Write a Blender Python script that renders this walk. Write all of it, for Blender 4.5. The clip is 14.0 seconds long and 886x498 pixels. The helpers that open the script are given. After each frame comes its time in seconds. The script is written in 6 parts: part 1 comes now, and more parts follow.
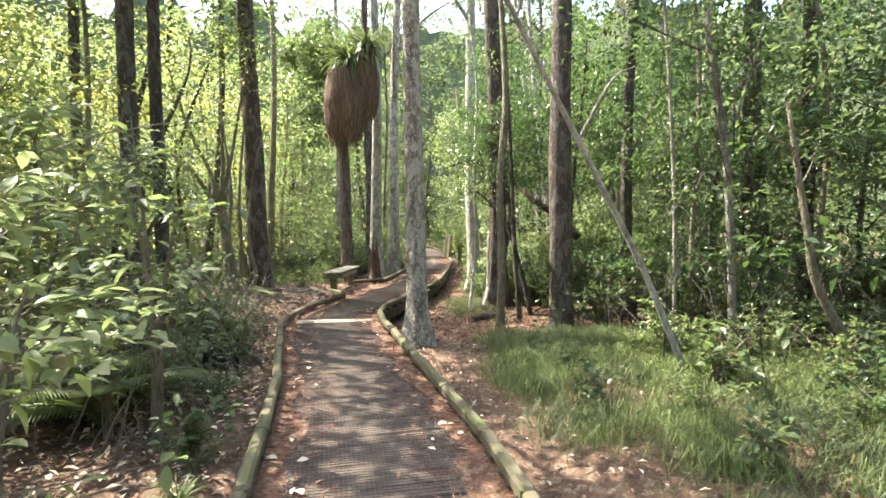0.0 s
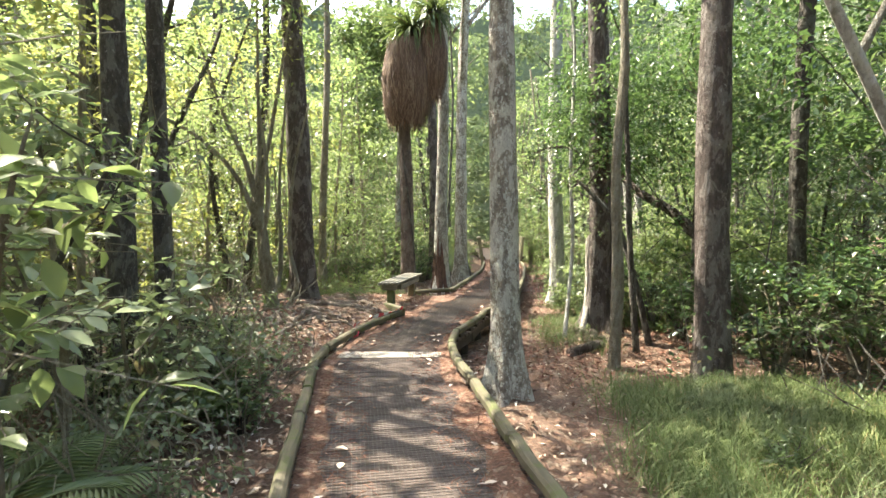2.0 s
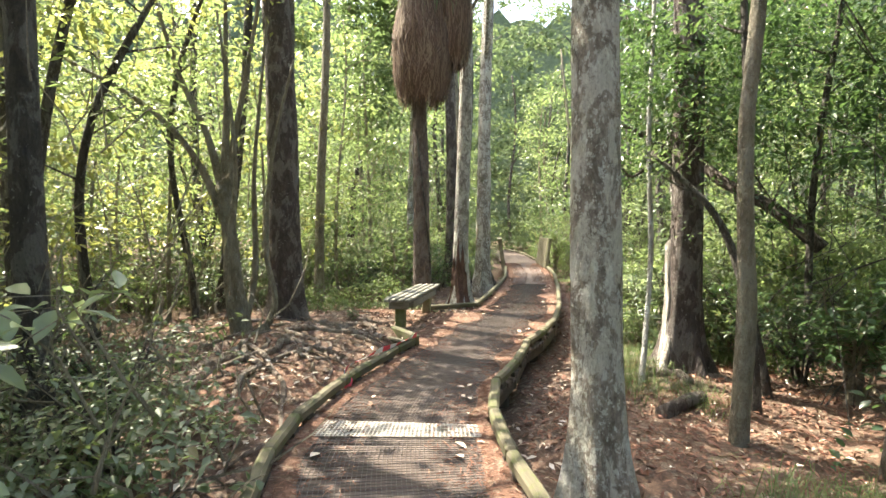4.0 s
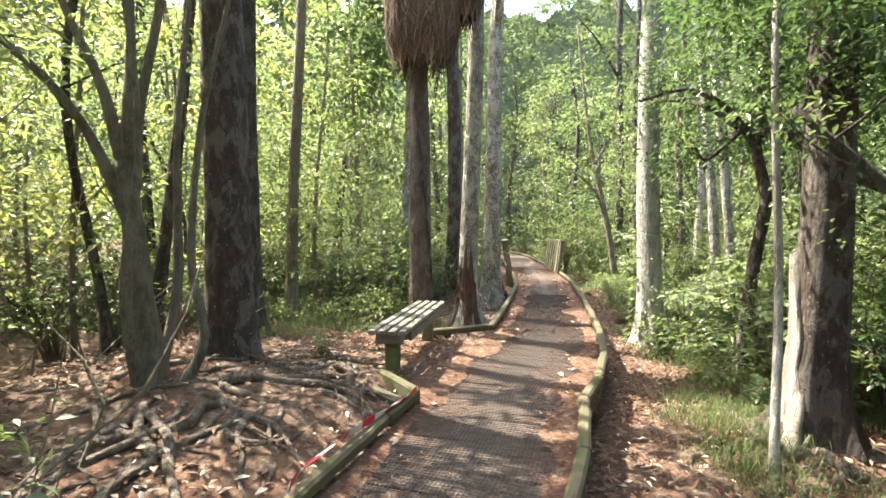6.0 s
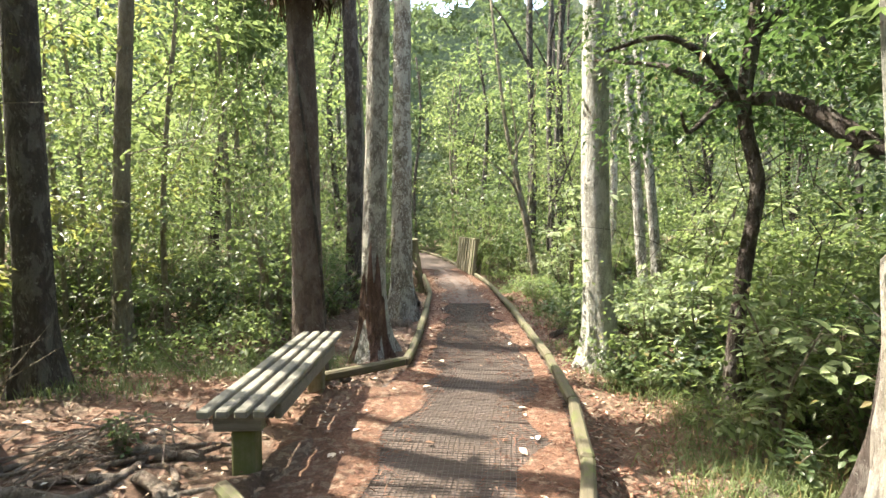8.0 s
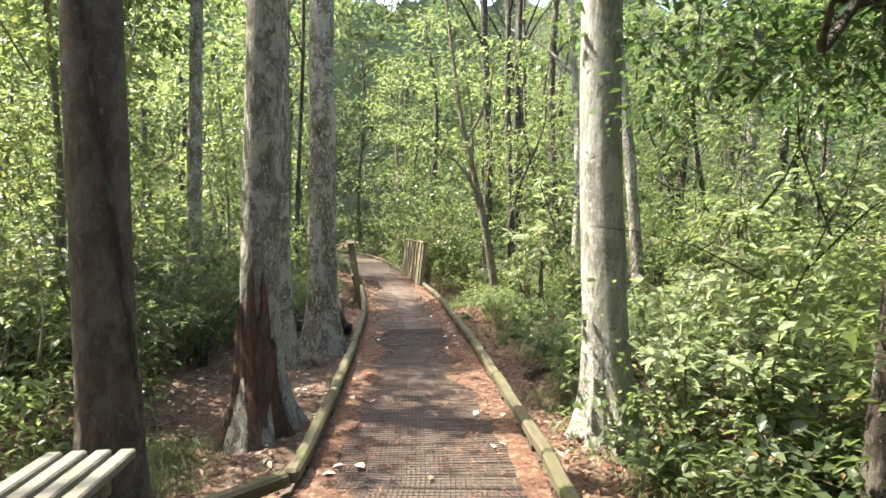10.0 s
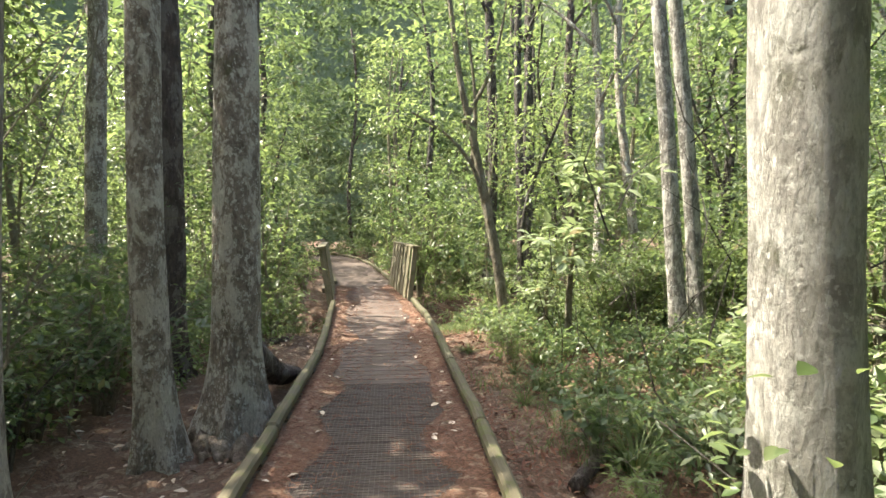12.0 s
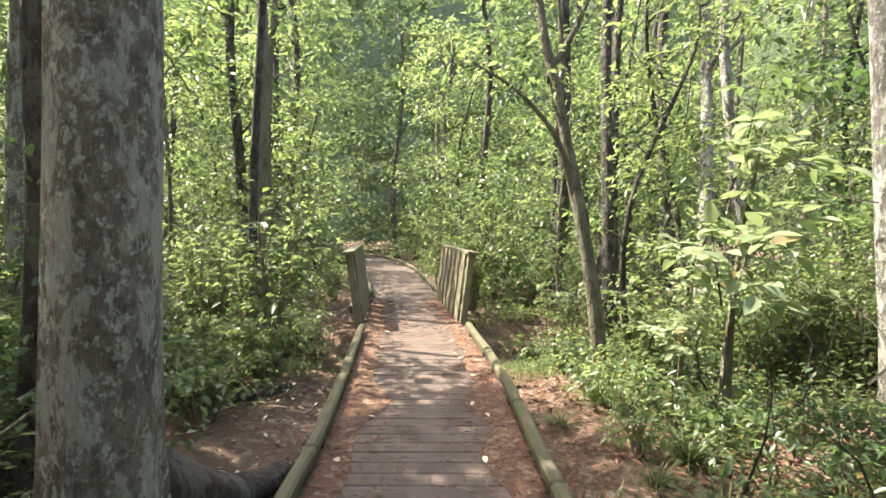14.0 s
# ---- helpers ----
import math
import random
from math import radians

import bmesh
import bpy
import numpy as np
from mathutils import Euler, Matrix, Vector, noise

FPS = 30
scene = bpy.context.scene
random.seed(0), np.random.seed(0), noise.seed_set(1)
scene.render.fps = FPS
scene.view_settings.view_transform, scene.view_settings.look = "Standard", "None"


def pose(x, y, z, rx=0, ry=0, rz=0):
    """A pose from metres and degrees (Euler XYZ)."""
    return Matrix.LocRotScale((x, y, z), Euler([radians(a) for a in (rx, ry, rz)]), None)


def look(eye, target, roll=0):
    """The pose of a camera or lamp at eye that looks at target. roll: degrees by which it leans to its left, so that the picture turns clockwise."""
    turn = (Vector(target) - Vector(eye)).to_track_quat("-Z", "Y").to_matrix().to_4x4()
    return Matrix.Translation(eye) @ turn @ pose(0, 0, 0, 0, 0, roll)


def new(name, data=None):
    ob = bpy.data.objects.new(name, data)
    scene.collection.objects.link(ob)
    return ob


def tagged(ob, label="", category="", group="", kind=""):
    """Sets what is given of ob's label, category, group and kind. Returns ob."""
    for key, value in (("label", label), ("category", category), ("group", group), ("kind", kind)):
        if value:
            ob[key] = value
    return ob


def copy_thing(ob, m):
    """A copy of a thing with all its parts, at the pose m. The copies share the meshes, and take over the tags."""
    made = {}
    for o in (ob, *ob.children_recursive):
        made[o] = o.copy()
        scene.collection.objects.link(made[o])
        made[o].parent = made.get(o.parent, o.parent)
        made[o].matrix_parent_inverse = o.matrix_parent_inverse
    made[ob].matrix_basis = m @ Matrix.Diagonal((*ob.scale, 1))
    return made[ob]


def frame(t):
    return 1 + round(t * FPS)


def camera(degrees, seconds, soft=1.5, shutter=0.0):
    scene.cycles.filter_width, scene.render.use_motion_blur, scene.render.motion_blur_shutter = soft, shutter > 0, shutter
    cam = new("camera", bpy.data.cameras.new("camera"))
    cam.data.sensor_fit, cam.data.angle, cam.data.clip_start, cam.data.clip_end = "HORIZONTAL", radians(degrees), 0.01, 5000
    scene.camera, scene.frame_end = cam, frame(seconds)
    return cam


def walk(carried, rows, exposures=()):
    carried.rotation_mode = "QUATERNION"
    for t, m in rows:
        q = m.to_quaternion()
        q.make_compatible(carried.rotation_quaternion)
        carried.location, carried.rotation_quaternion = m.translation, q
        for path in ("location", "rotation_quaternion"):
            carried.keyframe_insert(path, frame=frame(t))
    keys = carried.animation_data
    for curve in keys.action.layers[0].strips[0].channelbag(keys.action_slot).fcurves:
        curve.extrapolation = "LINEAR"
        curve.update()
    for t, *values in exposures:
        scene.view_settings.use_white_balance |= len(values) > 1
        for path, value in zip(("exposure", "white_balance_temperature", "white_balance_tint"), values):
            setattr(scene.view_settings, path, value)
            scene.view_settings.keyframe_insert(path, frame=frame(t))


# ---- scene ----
cam = camera(80.4, 14.0)
PATH = [
    (0.000, 0.000, 0.000, 1.450, 87.700, 0.600, 0.000),
    (0.500, -0.077, 0.595, 1.450, 87.800, 0.500, 0.500),
    (1.000, -0.192, 1.181, 1.450, 87.800, 0.500, 3.800),
    (1.500, -0.288, 1.747, 1.450, 87.800, 0.400, 5.600),
    (2.000, -0.413, 2.323, 1.450, 87.800, 0.300, 6.600),
    (2.500, -0.528, 2.899, 1.450, 87.700, 0.300, 7.100),
    (3.000, -0.634, 3.456, 1.450, 87.800, 0.200, 7.500),
    (5.500, -1.248, 6.144, 1.450, 87.800, -0.400, 7.800),
    (6.000, -1.334, 6.672, 1.450, 87.800, -0.400, 7.200),
    (6.500, -1.392, 7.171, 1.450, 87.800, -0.400, 6.100),
    (7.000, -1.459, 7.642, 1.450, 87.800, -0.300, 4.200),
    (7.500, -1.498, 8.141, 1.450, 87.700, 0.000, -0.300),
    (8.000, -1.507, 8.669, 1.450, 87.600, 0.200, -3.300),
    (8.500, -1.469, 9.226, 1.450, 87.600, 0.300, -5.000),
    (11.000, -0.940, 12.370, 1.450, 87.700, 0.000, -9.800),
    (11.500, -0.810, 13.025, 1.450, 87.700, -0.100, -9.400),
    (12.000, -0.690, 13.672, 1.450, 87.700, -0.100, -8.900),
    (12.500, -0.628, 14.322, 1.450, 87.700, -0.300, -7.700),
    (13.000, -0.594, 14.959, 1.450, 87.700, -0.400, -6.500),
    (13.500, -0.592, 15.611, 1.450, 87.700, -0.600, -5.700),
    (14.000, -0.594, 16.237, 1.450, 87.700, -0.800, -3.900),
]
walk(cam, [(r[0], pose(*r[1:])) for r in PATH], [(0, 2.65, 7200, 6), (3, 2.75, 7200, 6), (5.5, 2.7, 7200, 6), (7.5, 2.58, 7200, 6), (8.5, 2.5, 7200, 6), (11, 2.42, 7200, 6), (12.5, 2.35, 7200, 6), (14, 2.52, 7200, 6)])

# ---- world, sun, exposure ----
SUN_YAW, SUN_UP = 64.0, 56.0
world = bpy.data.worlds.new("world")
scene.world = world
world.use_nodes = True
wn = world.node_tree
sky = wn.nodes.new("ShaderNodeTexSky")
sky.sky_type = "NISHITA"
sky.sun_disc = False
sky.sun_elevation = radians(SUN_UP)
sky.sun_rotation = radians(-SUN_YAW)
sky.air_density, sky.dust_density, sky.ozone_density = 1.0, 3.0, 0.6
wn.nodes["Background"].inputs["Strength"].default_value = 0.15
wn.links.new(sky.outputs["Color"], wn.nodes["Background"].inputs["Color"])
sun_data = bpy.data.lights.new("sun", "SUN")
sun_data.energy, sun_data.angle, sun_data.color = 3.6, radians(0.5), (1.0, 0.95, 0.86)
sun = new("sun", sun_data)
sun_dir = Vector((-math.sin(radians(SUN_YAW)) * math.cos(radians(SUN_UP)), math.cos(radians(SUN_YAW)) * math.cos(radians(SUN_UP)), math.sin(radians(SUN_UP))))
sun.matrix_world = look(sun_dir * 60, (0, 0, 0))

# ---- materials ----


def nodes(name):
    m = bpy.data.materials.new(name)
    m.use_nodes = True
    t = m.node_tree
    return m, t, t.nodes["Principled BSDF"]


def add(t, kind, links=None, **values):
    n = t.nodes.new(kind)
    for k, v in values.items():
        n.inputs[k.replace("_", " ")].default_value = v
    for k, v in (links or {}).items():
        t.links.new(v, n.inputs[k])
    return n


def coords(t, scale=(1, 1, 1), world_space=False):
    if world_space:
        src = t.nodes.new("ShaderNodeNewGeometry").outputs["Position"]
    else:
        src = t.nodes.new("ShaderNodeTexCoord").outputs["Object"]
    return add(t, "ShaderNodeMapping", {"Vector": src}, Scale=scale).outputs["Vector"]


def ramp(t, fac, stops):
    n = t.nodes.new("ShaderNodeValToRGB")
    e = n.color_ramp.elements
    while len(e) < len(stops):
        e.new(0.5)
    for el, (p, c) in zip(e, stops):
        el.position, el.color = p, (*c, 1)
    t.links.new(fac, n.inputs["Fac"])
    return n.outputs["Color"]


def mixc(t, fac, a, b):
    n = t.nodes.new("ShaderNodeMix")
    n.data_type = "RGBA"
    for sock, v in ((0, fac), (6, a), (7, b)):
        if isinstance(v, (int, float)):
            n.inputs[sock].default_value = v
        elif isinstance(v, tuple):
            n.inputs[sock].default_value = (*v, 1)
        else:
            t.links.new(v, n.inputs[sock])
    return n.outputs[2]


def bump(t, bsdf, height, strength=0.4, distance=0.02):
    n = add(t, "ShaderNodeBump", {"Height": height}, Strength=strength, Distance=distance)
    t.links.new(n.outputs["Normal"], bsdf.inputs["Normal"])


def rnd(t):
    return t.nodes.new("ShaderNodeNewGeometry").outputs["Random Per Island"]


def bark_material(name, dark, mid, lichen, amount, streak=0.25, moss=0.0, furrows=0.0):
    m, t, b = nodes(name)
    v = coords(t, (1, 1, streak), True)
    v2 = coords(t, (1, 1, 0.75), True)
    sway = add(t, "ShaderNodeTexNoise", {"Vector": v2}, Scale=7.0, Detail=6.0, Roughness=0.65)
    swayed = add(t, "ShaderNodeVectorMath", {0: sway.outputs["Color"]})
    swayed.operation = "MULTIPLY_ADD"
    swayed.inputs[1].default_value = (0.16, 0.16, 0.22)
    t.links.new(v2, swayed.inputs[2])
    v3 = swayed.outputs[0]
    grain = add(t, "ShaderNodeTexNoise", {"Vector": v}, Scale=26.0, Detail=8.0, Roughness=0.7)
    big = add(t, "ShaderNodeTexNoise", {"Vector": v2}, Scale=2.2, Detail=5.0, Roughness=0.6)
    spots = add(t, "ShaderNodeTexNoise", {"Vector": v2}, Scale=24.0, Detail=9.0, Roughness=0.7)
    base = ramp(t, grain.outputs["Fac"], [(0.3, dark), (0.68, mid)])
    tone = mixc(t, ramp(t, big.outputs["Fac"], [(0.35, (0, 0, 0)), (0.7, (0.4, 0.4, 0.4))]), base, tuple(c * 0.7 for c in dark))
    edge = ramp(t, spots.outputs["Fac"], [(0.64 - 0.14 * amount, (0, 0, 0)), (0.7 - 0.14 * amount, (0.8, 0.8, 0.8))])
    col = mixc(t, edge, tone, lichen)
    if moss:
        mo = add(t, "ShaderNodeTexNoise", {"Vector": v2}, Scale=3.1, Detail=6.0, Roughness=0.7)
        col = mixc(t, ramp(t, mo.outputs["Fac"], [(0.6 - 0.2 * moss, (0, 0, 0)), (0.72 - 0.1 * moss, (0.8, 0.8, 0.8))]), col, (0.075, 0.085, 0.03))
    t.links.new(col, b.inputs["Base Color"])
    b.inputs["Roughness"].default_value = 0.9
    furrow = add(t, "ShaderNodeTexVoronoi", {"Vector": coords(t, (1, 1, 0.3), True)}, Scale=30.0, Randomness=1.0)
    col = mixc(t, ramp(t, furrow.outputs["Distance"], [(0.3, (0, 0, 0)), (0.75, (furrows, furrows, furrows))]), col, tuple(c * 0.4 for c in dark))
    t.links.new(col, b.inputs["Base Color"])
    h = add(t, "ShaderNodeMath", {0: grain.outputs["Fac"], 1: spots.outputs["Fac"]})
    h2 = add(t, "ShaderNodeMath", {0: h.outputs[0], 1: furrow.outputs["Distance"]})
    h2.operation = "SUBTRACT"
    blot = add(t, "ShaderNodeTexNoise", {"Vector": v2}, Scale=8.5, Detail=9.0, Roughness=0.72)
    col = mixc(t, ramp(t, blot.outputs["Fac"], [(0.56, (0, 0, 0)), (0.66, (0.6, 0.6, 0.6))]), col, tuple(c * 0.6 for c in dark))
    # broad pale plates and dark scars, drawn out up the trunk
    plates = add(t, "ShaderNodeTexNoise", {"Vector": coords(t, (1, 1, 0.5), True)}, Scale=7.5, Detail=10.0, Roughness=0.66, Distortion=0.5)
    pale = 0.4 + 0.55 * amount
    col = mixc(t, ramp(t, plates.outputs["Fac"], [(0.5, (0, 0, 0)), (0.55, (pale, pale, pale))]), col, tuple(0.35 * a + 0.65 * b for a, b in zip(mid, lichen)))
    col = mixc(t, ramp(t, plates.outputs["Fac"], [(0.36, (0.7, 0.7, 0.7)), (0.44, (0, 0, 0))]), col, tuple(c * 0.7 for c in dark))
    # lichen spots of many sizes with ragged edges
    for size, share in ((11.0, 0.5), (26.0, 0.75)):
        cell = add(t, "ShaderNodeTexVoronoi", {"Vector": v3}, Scale=size, Randomness=1.0)
        some = add(t, "ShaderNodeSeparateColor", {"Color": cell.outputs["Color"]})
        ragged = add(t, "ShaderNodeMath", {0: cell.outputs["Distance"], 1: spots.outputs["Fac"]})
        reach = add(t, "ShaderNodeMath", {0: some.outputs[0]})
        reach.operation = "MULTIPLY"
        reach.inputs[1].default_value = 0.5 * share + 0.35 * amount
        inside = add(t, "ShaderNodeMath", {0: reach.outputs[0], 1: ragged.outputs[0]})
        inside.operation = "SUBTRACT"
        lifted = add(t, "ShaderNodeMath", {0: inside.outputs[0]})
        lifted.inputs[1].default_value = 0.84
        col = mixc(t, ramp(t, lifted.outputs[0], [(0.5, (0, 0, 0)), (0.58, (0.75, 0.75, 0.75))]), col, lichen)
    t.links.new(col, b.inputs["Base Color"])
    fine = add(t, "ShaderNodeTexNoise", {"Vector": coords(t, (1, 1, 0.45), True)}, Scale=75.0, Detail=6.0, Roughness=0.75)
    col = mixc(t, ramp(t, fine.outputs["Fac"], [(0.36, (0.4, 0.4, 0.4)), (0.5, (0, 0, 0))]), col, tuple(c * 0.5 for c in dark))
    t.links.new(col, b.inputs["Base Color"])
    h3 = add(t, "ShaderNodeMath", {0: h2.outputs[0], 1: fine.outputs["Fac"]})
    bump(t, b, h3.outputs[0], 1.0, 0.05)
    return m


def leaf_material(name, low, high, through_colour, gloss=0.42, share=0.45):
    m, t, b = nodes(name)
    r = rnd(t)
    col = ramp(t, r, [(0.0, low), (0.6, tuple((a + c) / 2 for a, c in zip(low, high))), (1.0, high)])
    vein = add(t, "ShaderNodeTexNoise", {"Vector": coords(t, (1, 1, 1))}, Scale=14.0, Detail=3.0)
    col = mixc(t, ramp(t, vein.outputs["Fac"], [(0.4, (0, 0, 0)), (0.8, (0.5, 0.5, 0.5))]), col, tuple(c * 0.55 for c in low))
    patch = add(t, "ShaderNodeTexNoise", {"Vector": coords(t, (1, 1, 1), True)}, Scale=0.9, Detail=4.0, Roughness=0.6)
    dull = tuple(0.6 * c + 0.4 * sum(low) / 3 for c in low)
    hue = ramp(t, patch.outputs["Fac"], [(0.36, (0.6, 0.6, 0.6)), (0.5, (0, 0, 0))])
    col = mixc(t, hue, col, (dull[0] * 0.8, dull[1] * 0.8, dull[2] * 1.1))
    dry = ramp(t, r, [(0.955, (0, 0, 0)), (0.965, (0.8, 0.8, 0.8))])
    col = mixc(t, dry, col, (0.22, 0.15, 0.06))
    t.links.new(col, b.inputs["Base Color"])
    b.inputs["Roughness"].default_value = gloss
    tr = add(t, "ShaderNodeBsdfTranslucent")
    t.links.new(mixc(t, hue, mixc(t, r, through_colour, tuple(c * 0.6 for c in through_colour)), tuple(c * 0.6 for c in through_colour)), tr.inputs["Color"])
    mix = add(t, "ShaderNodeMixShader", {1: b.outputs[0], 2: tr.outputs[0]})
    mix.inputs[0].default_value = share
    t.links.new(mix.outputs[0], t.nodes["Material Output"].inputs["Surface"])
    return m


def wood_material(name, dark, light, tint, grain_scale=(2.0, 30.0, 30.0), moss=0.0, rough=0.85):
    m, t, b = nodes(name)
    v = coords(t, grain_scale)
    g = add(t, "ShaderNodeTexNoise", {"Vector": v}, Scale=1.6, Detail=7.0, Roughness=0.7)
    w = add(t, "ShaderNodeTexNoise", {"Vector": coords(t, (1, 1, 1), True)}, Scale=3.5, Detail=6.0, Roughness=0.65)
    col = ramp(t, g.outputs["Fac"], [(0.3, dark), (0.7, light)])
    info = t.nodes.new("ShaderNodeObjectInfo")
    col = mixc(t, ramp(t, info.outputs["Random"], [(0, (0, 0, 0)), (1, (0.4, 0.4, 0.4))]), col, tint)
    col = mixc(t, ramp(t, w.outputs["Fac"], [(0.45, (0, 0, 0)), (0.7, (0.55, 0.55, 0.55))]), col, tuple(c * 0.5 for c in dark))
    if moss:
        mo = add(t, "ShaderNodeTexNoise", {"Vector": coords(t, (1, 1, 1), True)}, Scale=7.0, Detail=6.0, Roughness=0.7)
        col = mixc(t, ramp(t, mo.outputs["Fac"], [(0.62 - 0.25 * moss, (0, 0, 0)), (0.75 - 0.2 * moss, (0.85, 0.85, 0.85))]), col, (0.085, 0.1, 0.028))
    t.links.new(col, b.inputs["Base Color"])
    b.inputs["Roughness"].default_value = rough
    bump(t, b, g.outputs["Fac"], 0.6, 0.006)
    return m


def soil_material(name, soil, litter, pale, needle):
    m, t, b = nodes(name)
    v = coords(t, (1, 1, 1), True)
    a = add(t, "ShaderNodeTexNoise", {"Vector": v}, Scale=1.1, Detail=7.0, Roughness=0.65)
    f = add(t, "ShaderNodeTexVoronoi", {"Vector": v}, Scale=22.0, Randomness=1.0)
    g = add(t, "ShaderNodeTexNoise", {"Vector": v}, Scale=38.0, Detail=6.0, Roughness=0.75)
    col = ramp(t, a.outputs["Fac"], [(0.35, soil), (0.55, litter), (0.75, needle)])
    spot = add(t, "ShaderNodeSeparateColor", {"Color": f.outputs["Color"]})
    col = mixc(t, ramp(t, spot.outputs[0], [(0.72, (0, 0, 0)), (0.8, (0.75, 0.75, 0.75))]), col, pale)
    col = mixc(t, ramp(t, g.outputs["Fac"], [(0.4, (0.75, 0.75, 0.75)), (0.62, (0, 0, 0))]), col, tuple(c * 0.45 for c in soil))
    t.links.new(col, b.inputs["Base Color"])
    b.inputs["Roughness"].default_value = 0.95
    bump(t, b, g.outputs["Fac"], 0.9, 0.03)
    return m


def plain_material(name, colour, rough=0.7, metal=0.0, vary=0.35, scale=20.0):
    m, t, b = nodes(name)
    n = add(t, "ShaderNodeTexNoise", {"Vector": coords(t, (1, 1, 1), True)}, Scale=scale, Detail=5.0)
    t.links.new(ramp(t, n.outputs["Fac"], [(0.3, tuple(c * (1 - vary) for c in colour)), (0.7, tuple(min(1, c * (1 + vary)) for c in colour))]), b.inputs["Base Color"])
    b.inputs["Roughness"].default_value, b.inputs["Metallic"].default_value = rough, metal
    bump(t, b, n.outputs["Fac"], 0.3, 0.004)
    return m


def litter_material(name, stops):
    m, t, b = nodes(name)
    t.links.new(ramp(t, rnd(t), stops), b.inputs["Base Color"])
    b.inputs["Roughness"].default_value = 0.75
    return m


BARK_GREY = bark_material("bark_grey_lichen", (0.155, 0.125, 0.1), (0.53, 0.46, 0.39), (0.76, 0.76, 0.69), 0.72, 0.6, 0.12)
BARK_BROWN = bark_material("bark_brown", (0.075, 0.055, 0.048), (0.17, 0.128, 0.11), (0.4, 0.37, 0.34), 0.1, 0.4, 0.0, 0.35)
WOOD_RED = bark_material("exposed_red_wood", (0.085, 0.042, 0.03), (0.23, 0.125, 0.09), (0.3, 0.2, 0.15), 0.0, 0.12)
BARK_DARK = bark_material("bark_dark", (0.05, 0.042, 0.034), (0.115, 0.095, 0.08), (0.3, 0.3, 0.26), 0.16, 0.4, 0.0, 0.2)
BARK_PALM = bark_material("bark_cabbage_tree", (0.105, 0.075, 0.062), (0.22, 0.165, 0.14), (0.3, 0.28, 0.25), 0.12, 0.6)
BARK_MOSSY = bark_material("bark_grey_mossy", (0.15, 0.13, 0.11), (0.52, 0.48, 0.43), (0.68, 0.69, 0.61), 0.55, 0.6, 0.25)
BARK_STEM = bark_material("bark_stem", (0.17, 0.145, 0.1), (0.34, 0.295, 0.215), (0.33, 0.33, 0.27), 0.2, 0.3)
BARK_PALE = bark_material("bark_pale", (0.17, 0.155, 0.13), (0.33, 0.31, 0.27), (0.48, 0.48, 0.43), 0.4, 0.5)
BARK_WHITE = bark_material("bark_whitish", (0.4, 0.38, 0.34), (0.68, 0.66, 0.615), (0.76, 0.76, 0.72), 0.5, 0.6, 0.3)
ROOT = bark_material("root_bark", (0.18, 0.13, 0.1), (0.37, 0.29, 0.235), (0.46, 0.42, 0.36), 0.2, 1.0)
LEAF_MID = leaf_material("leaf_mid", (0.045, 0.08, 0.032), (0.135, 0.18, 0.085), (0.2, 0.285, 0.1), 0.34, 0.47)
# lighter green leaf, which also carries sunlight as colour in the brighter thickets
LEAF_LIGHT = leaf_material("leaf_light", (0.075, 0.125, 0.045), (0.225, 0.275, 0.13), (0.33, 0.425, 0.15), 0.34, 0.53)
LEAF_YELLOW = leaf_material("leaf_yellow", (0.11, 0.14, 0.04), (0.26, 0.28, 0.1), (0.43, 0.45, 0.13), 0.38, 0.55)
# leaf colour raised towards white to look sunlit, for the young saplings
LEAF_SUNLIT = leaf_material("leaf_sunlit", (0.2, 0.26, 0.12), (0.38, 0.43, 0.26), (0.4, 0.5, 0.22), 0.3, 0.4)
# dark green leaf; on the right side the shade is put into this colour
LEAF_DARK_SHADE = leaf_material("leaf_dark_shade", (0.035, 0.07, 0.03), (0.085, 0.14, 0.06), (0.14, 0.24, 0.07), 0.28, 0.4)
LEAF_GREY = leaf_material("leaf_dull", (0.12, 0.145, 0.09), (0.28, 0.31, 0.21), (0.22, 0.3, 0.1), 0.5, 0.4)
LEAF_STRAP = leaf_material("leaf_strap", (0.08, 0.12, 0.05), (0.22, 0.27, 0.13), (0.22, 0.3, 0.08), 0.45, 0.3)
LEAF_FAR = leaf_material("leaf_far", (0.06, 0.1, 0.045), (0.15, 0.21, 0.1), (0.19, 0.26, 0.11), 0.6, 0.45)
GRASS = leaf_material("grass", (0.055, 0.09, 0.025), (0.2, 0.24, 0.085), (0.16, 0.24, 0.06), 0.65, 0.25)
DEAD_LEAF = litter_material("dead_strap_leaf", [(0, (0.075, 0.04, 0.024)), (0.6, (0.15, 0.085, 0.055)), (1, (0.27, 0.19, 0.13))])
LITTER = litter_material("leaf_litter", [(0, (0.09, 0.042, 0.027)), (0.5, (0.17, 0.09, 0.057)), (0.85, (0.28, 0.18, 0.12)), (1, (0.48, 0.38, 0.3))])
LITTER_PALE = litter_material("pale_fallen_leaf", [(0, (0.4, 0.29, 0.2)), (0.6, (0.55, 0.45, 0.36)), (1, (0.66, 0.6, 0.52))])
NEEDLE = litter_material("red_needle", [(0, (0.1, 0.036, 0.022)), (0.6, (0.18, 0.075, 0.044)), (1, (0.27, 0.15, 0.1))])
SOIL = soil_material("forest_floor", (0.12, 0.072, 0.05), (0.19, 0.112, 0.076), (0.31, 0.24, 0.18), (0.21, 0.1, 0.062))
SOIL_RED = soil_material("red_soil", (0.155, 0.08, 0.052), (0.225, 0.115, 0.074), (0.33, 0.235, 0.17), (0.24, 0.112, 0.068))
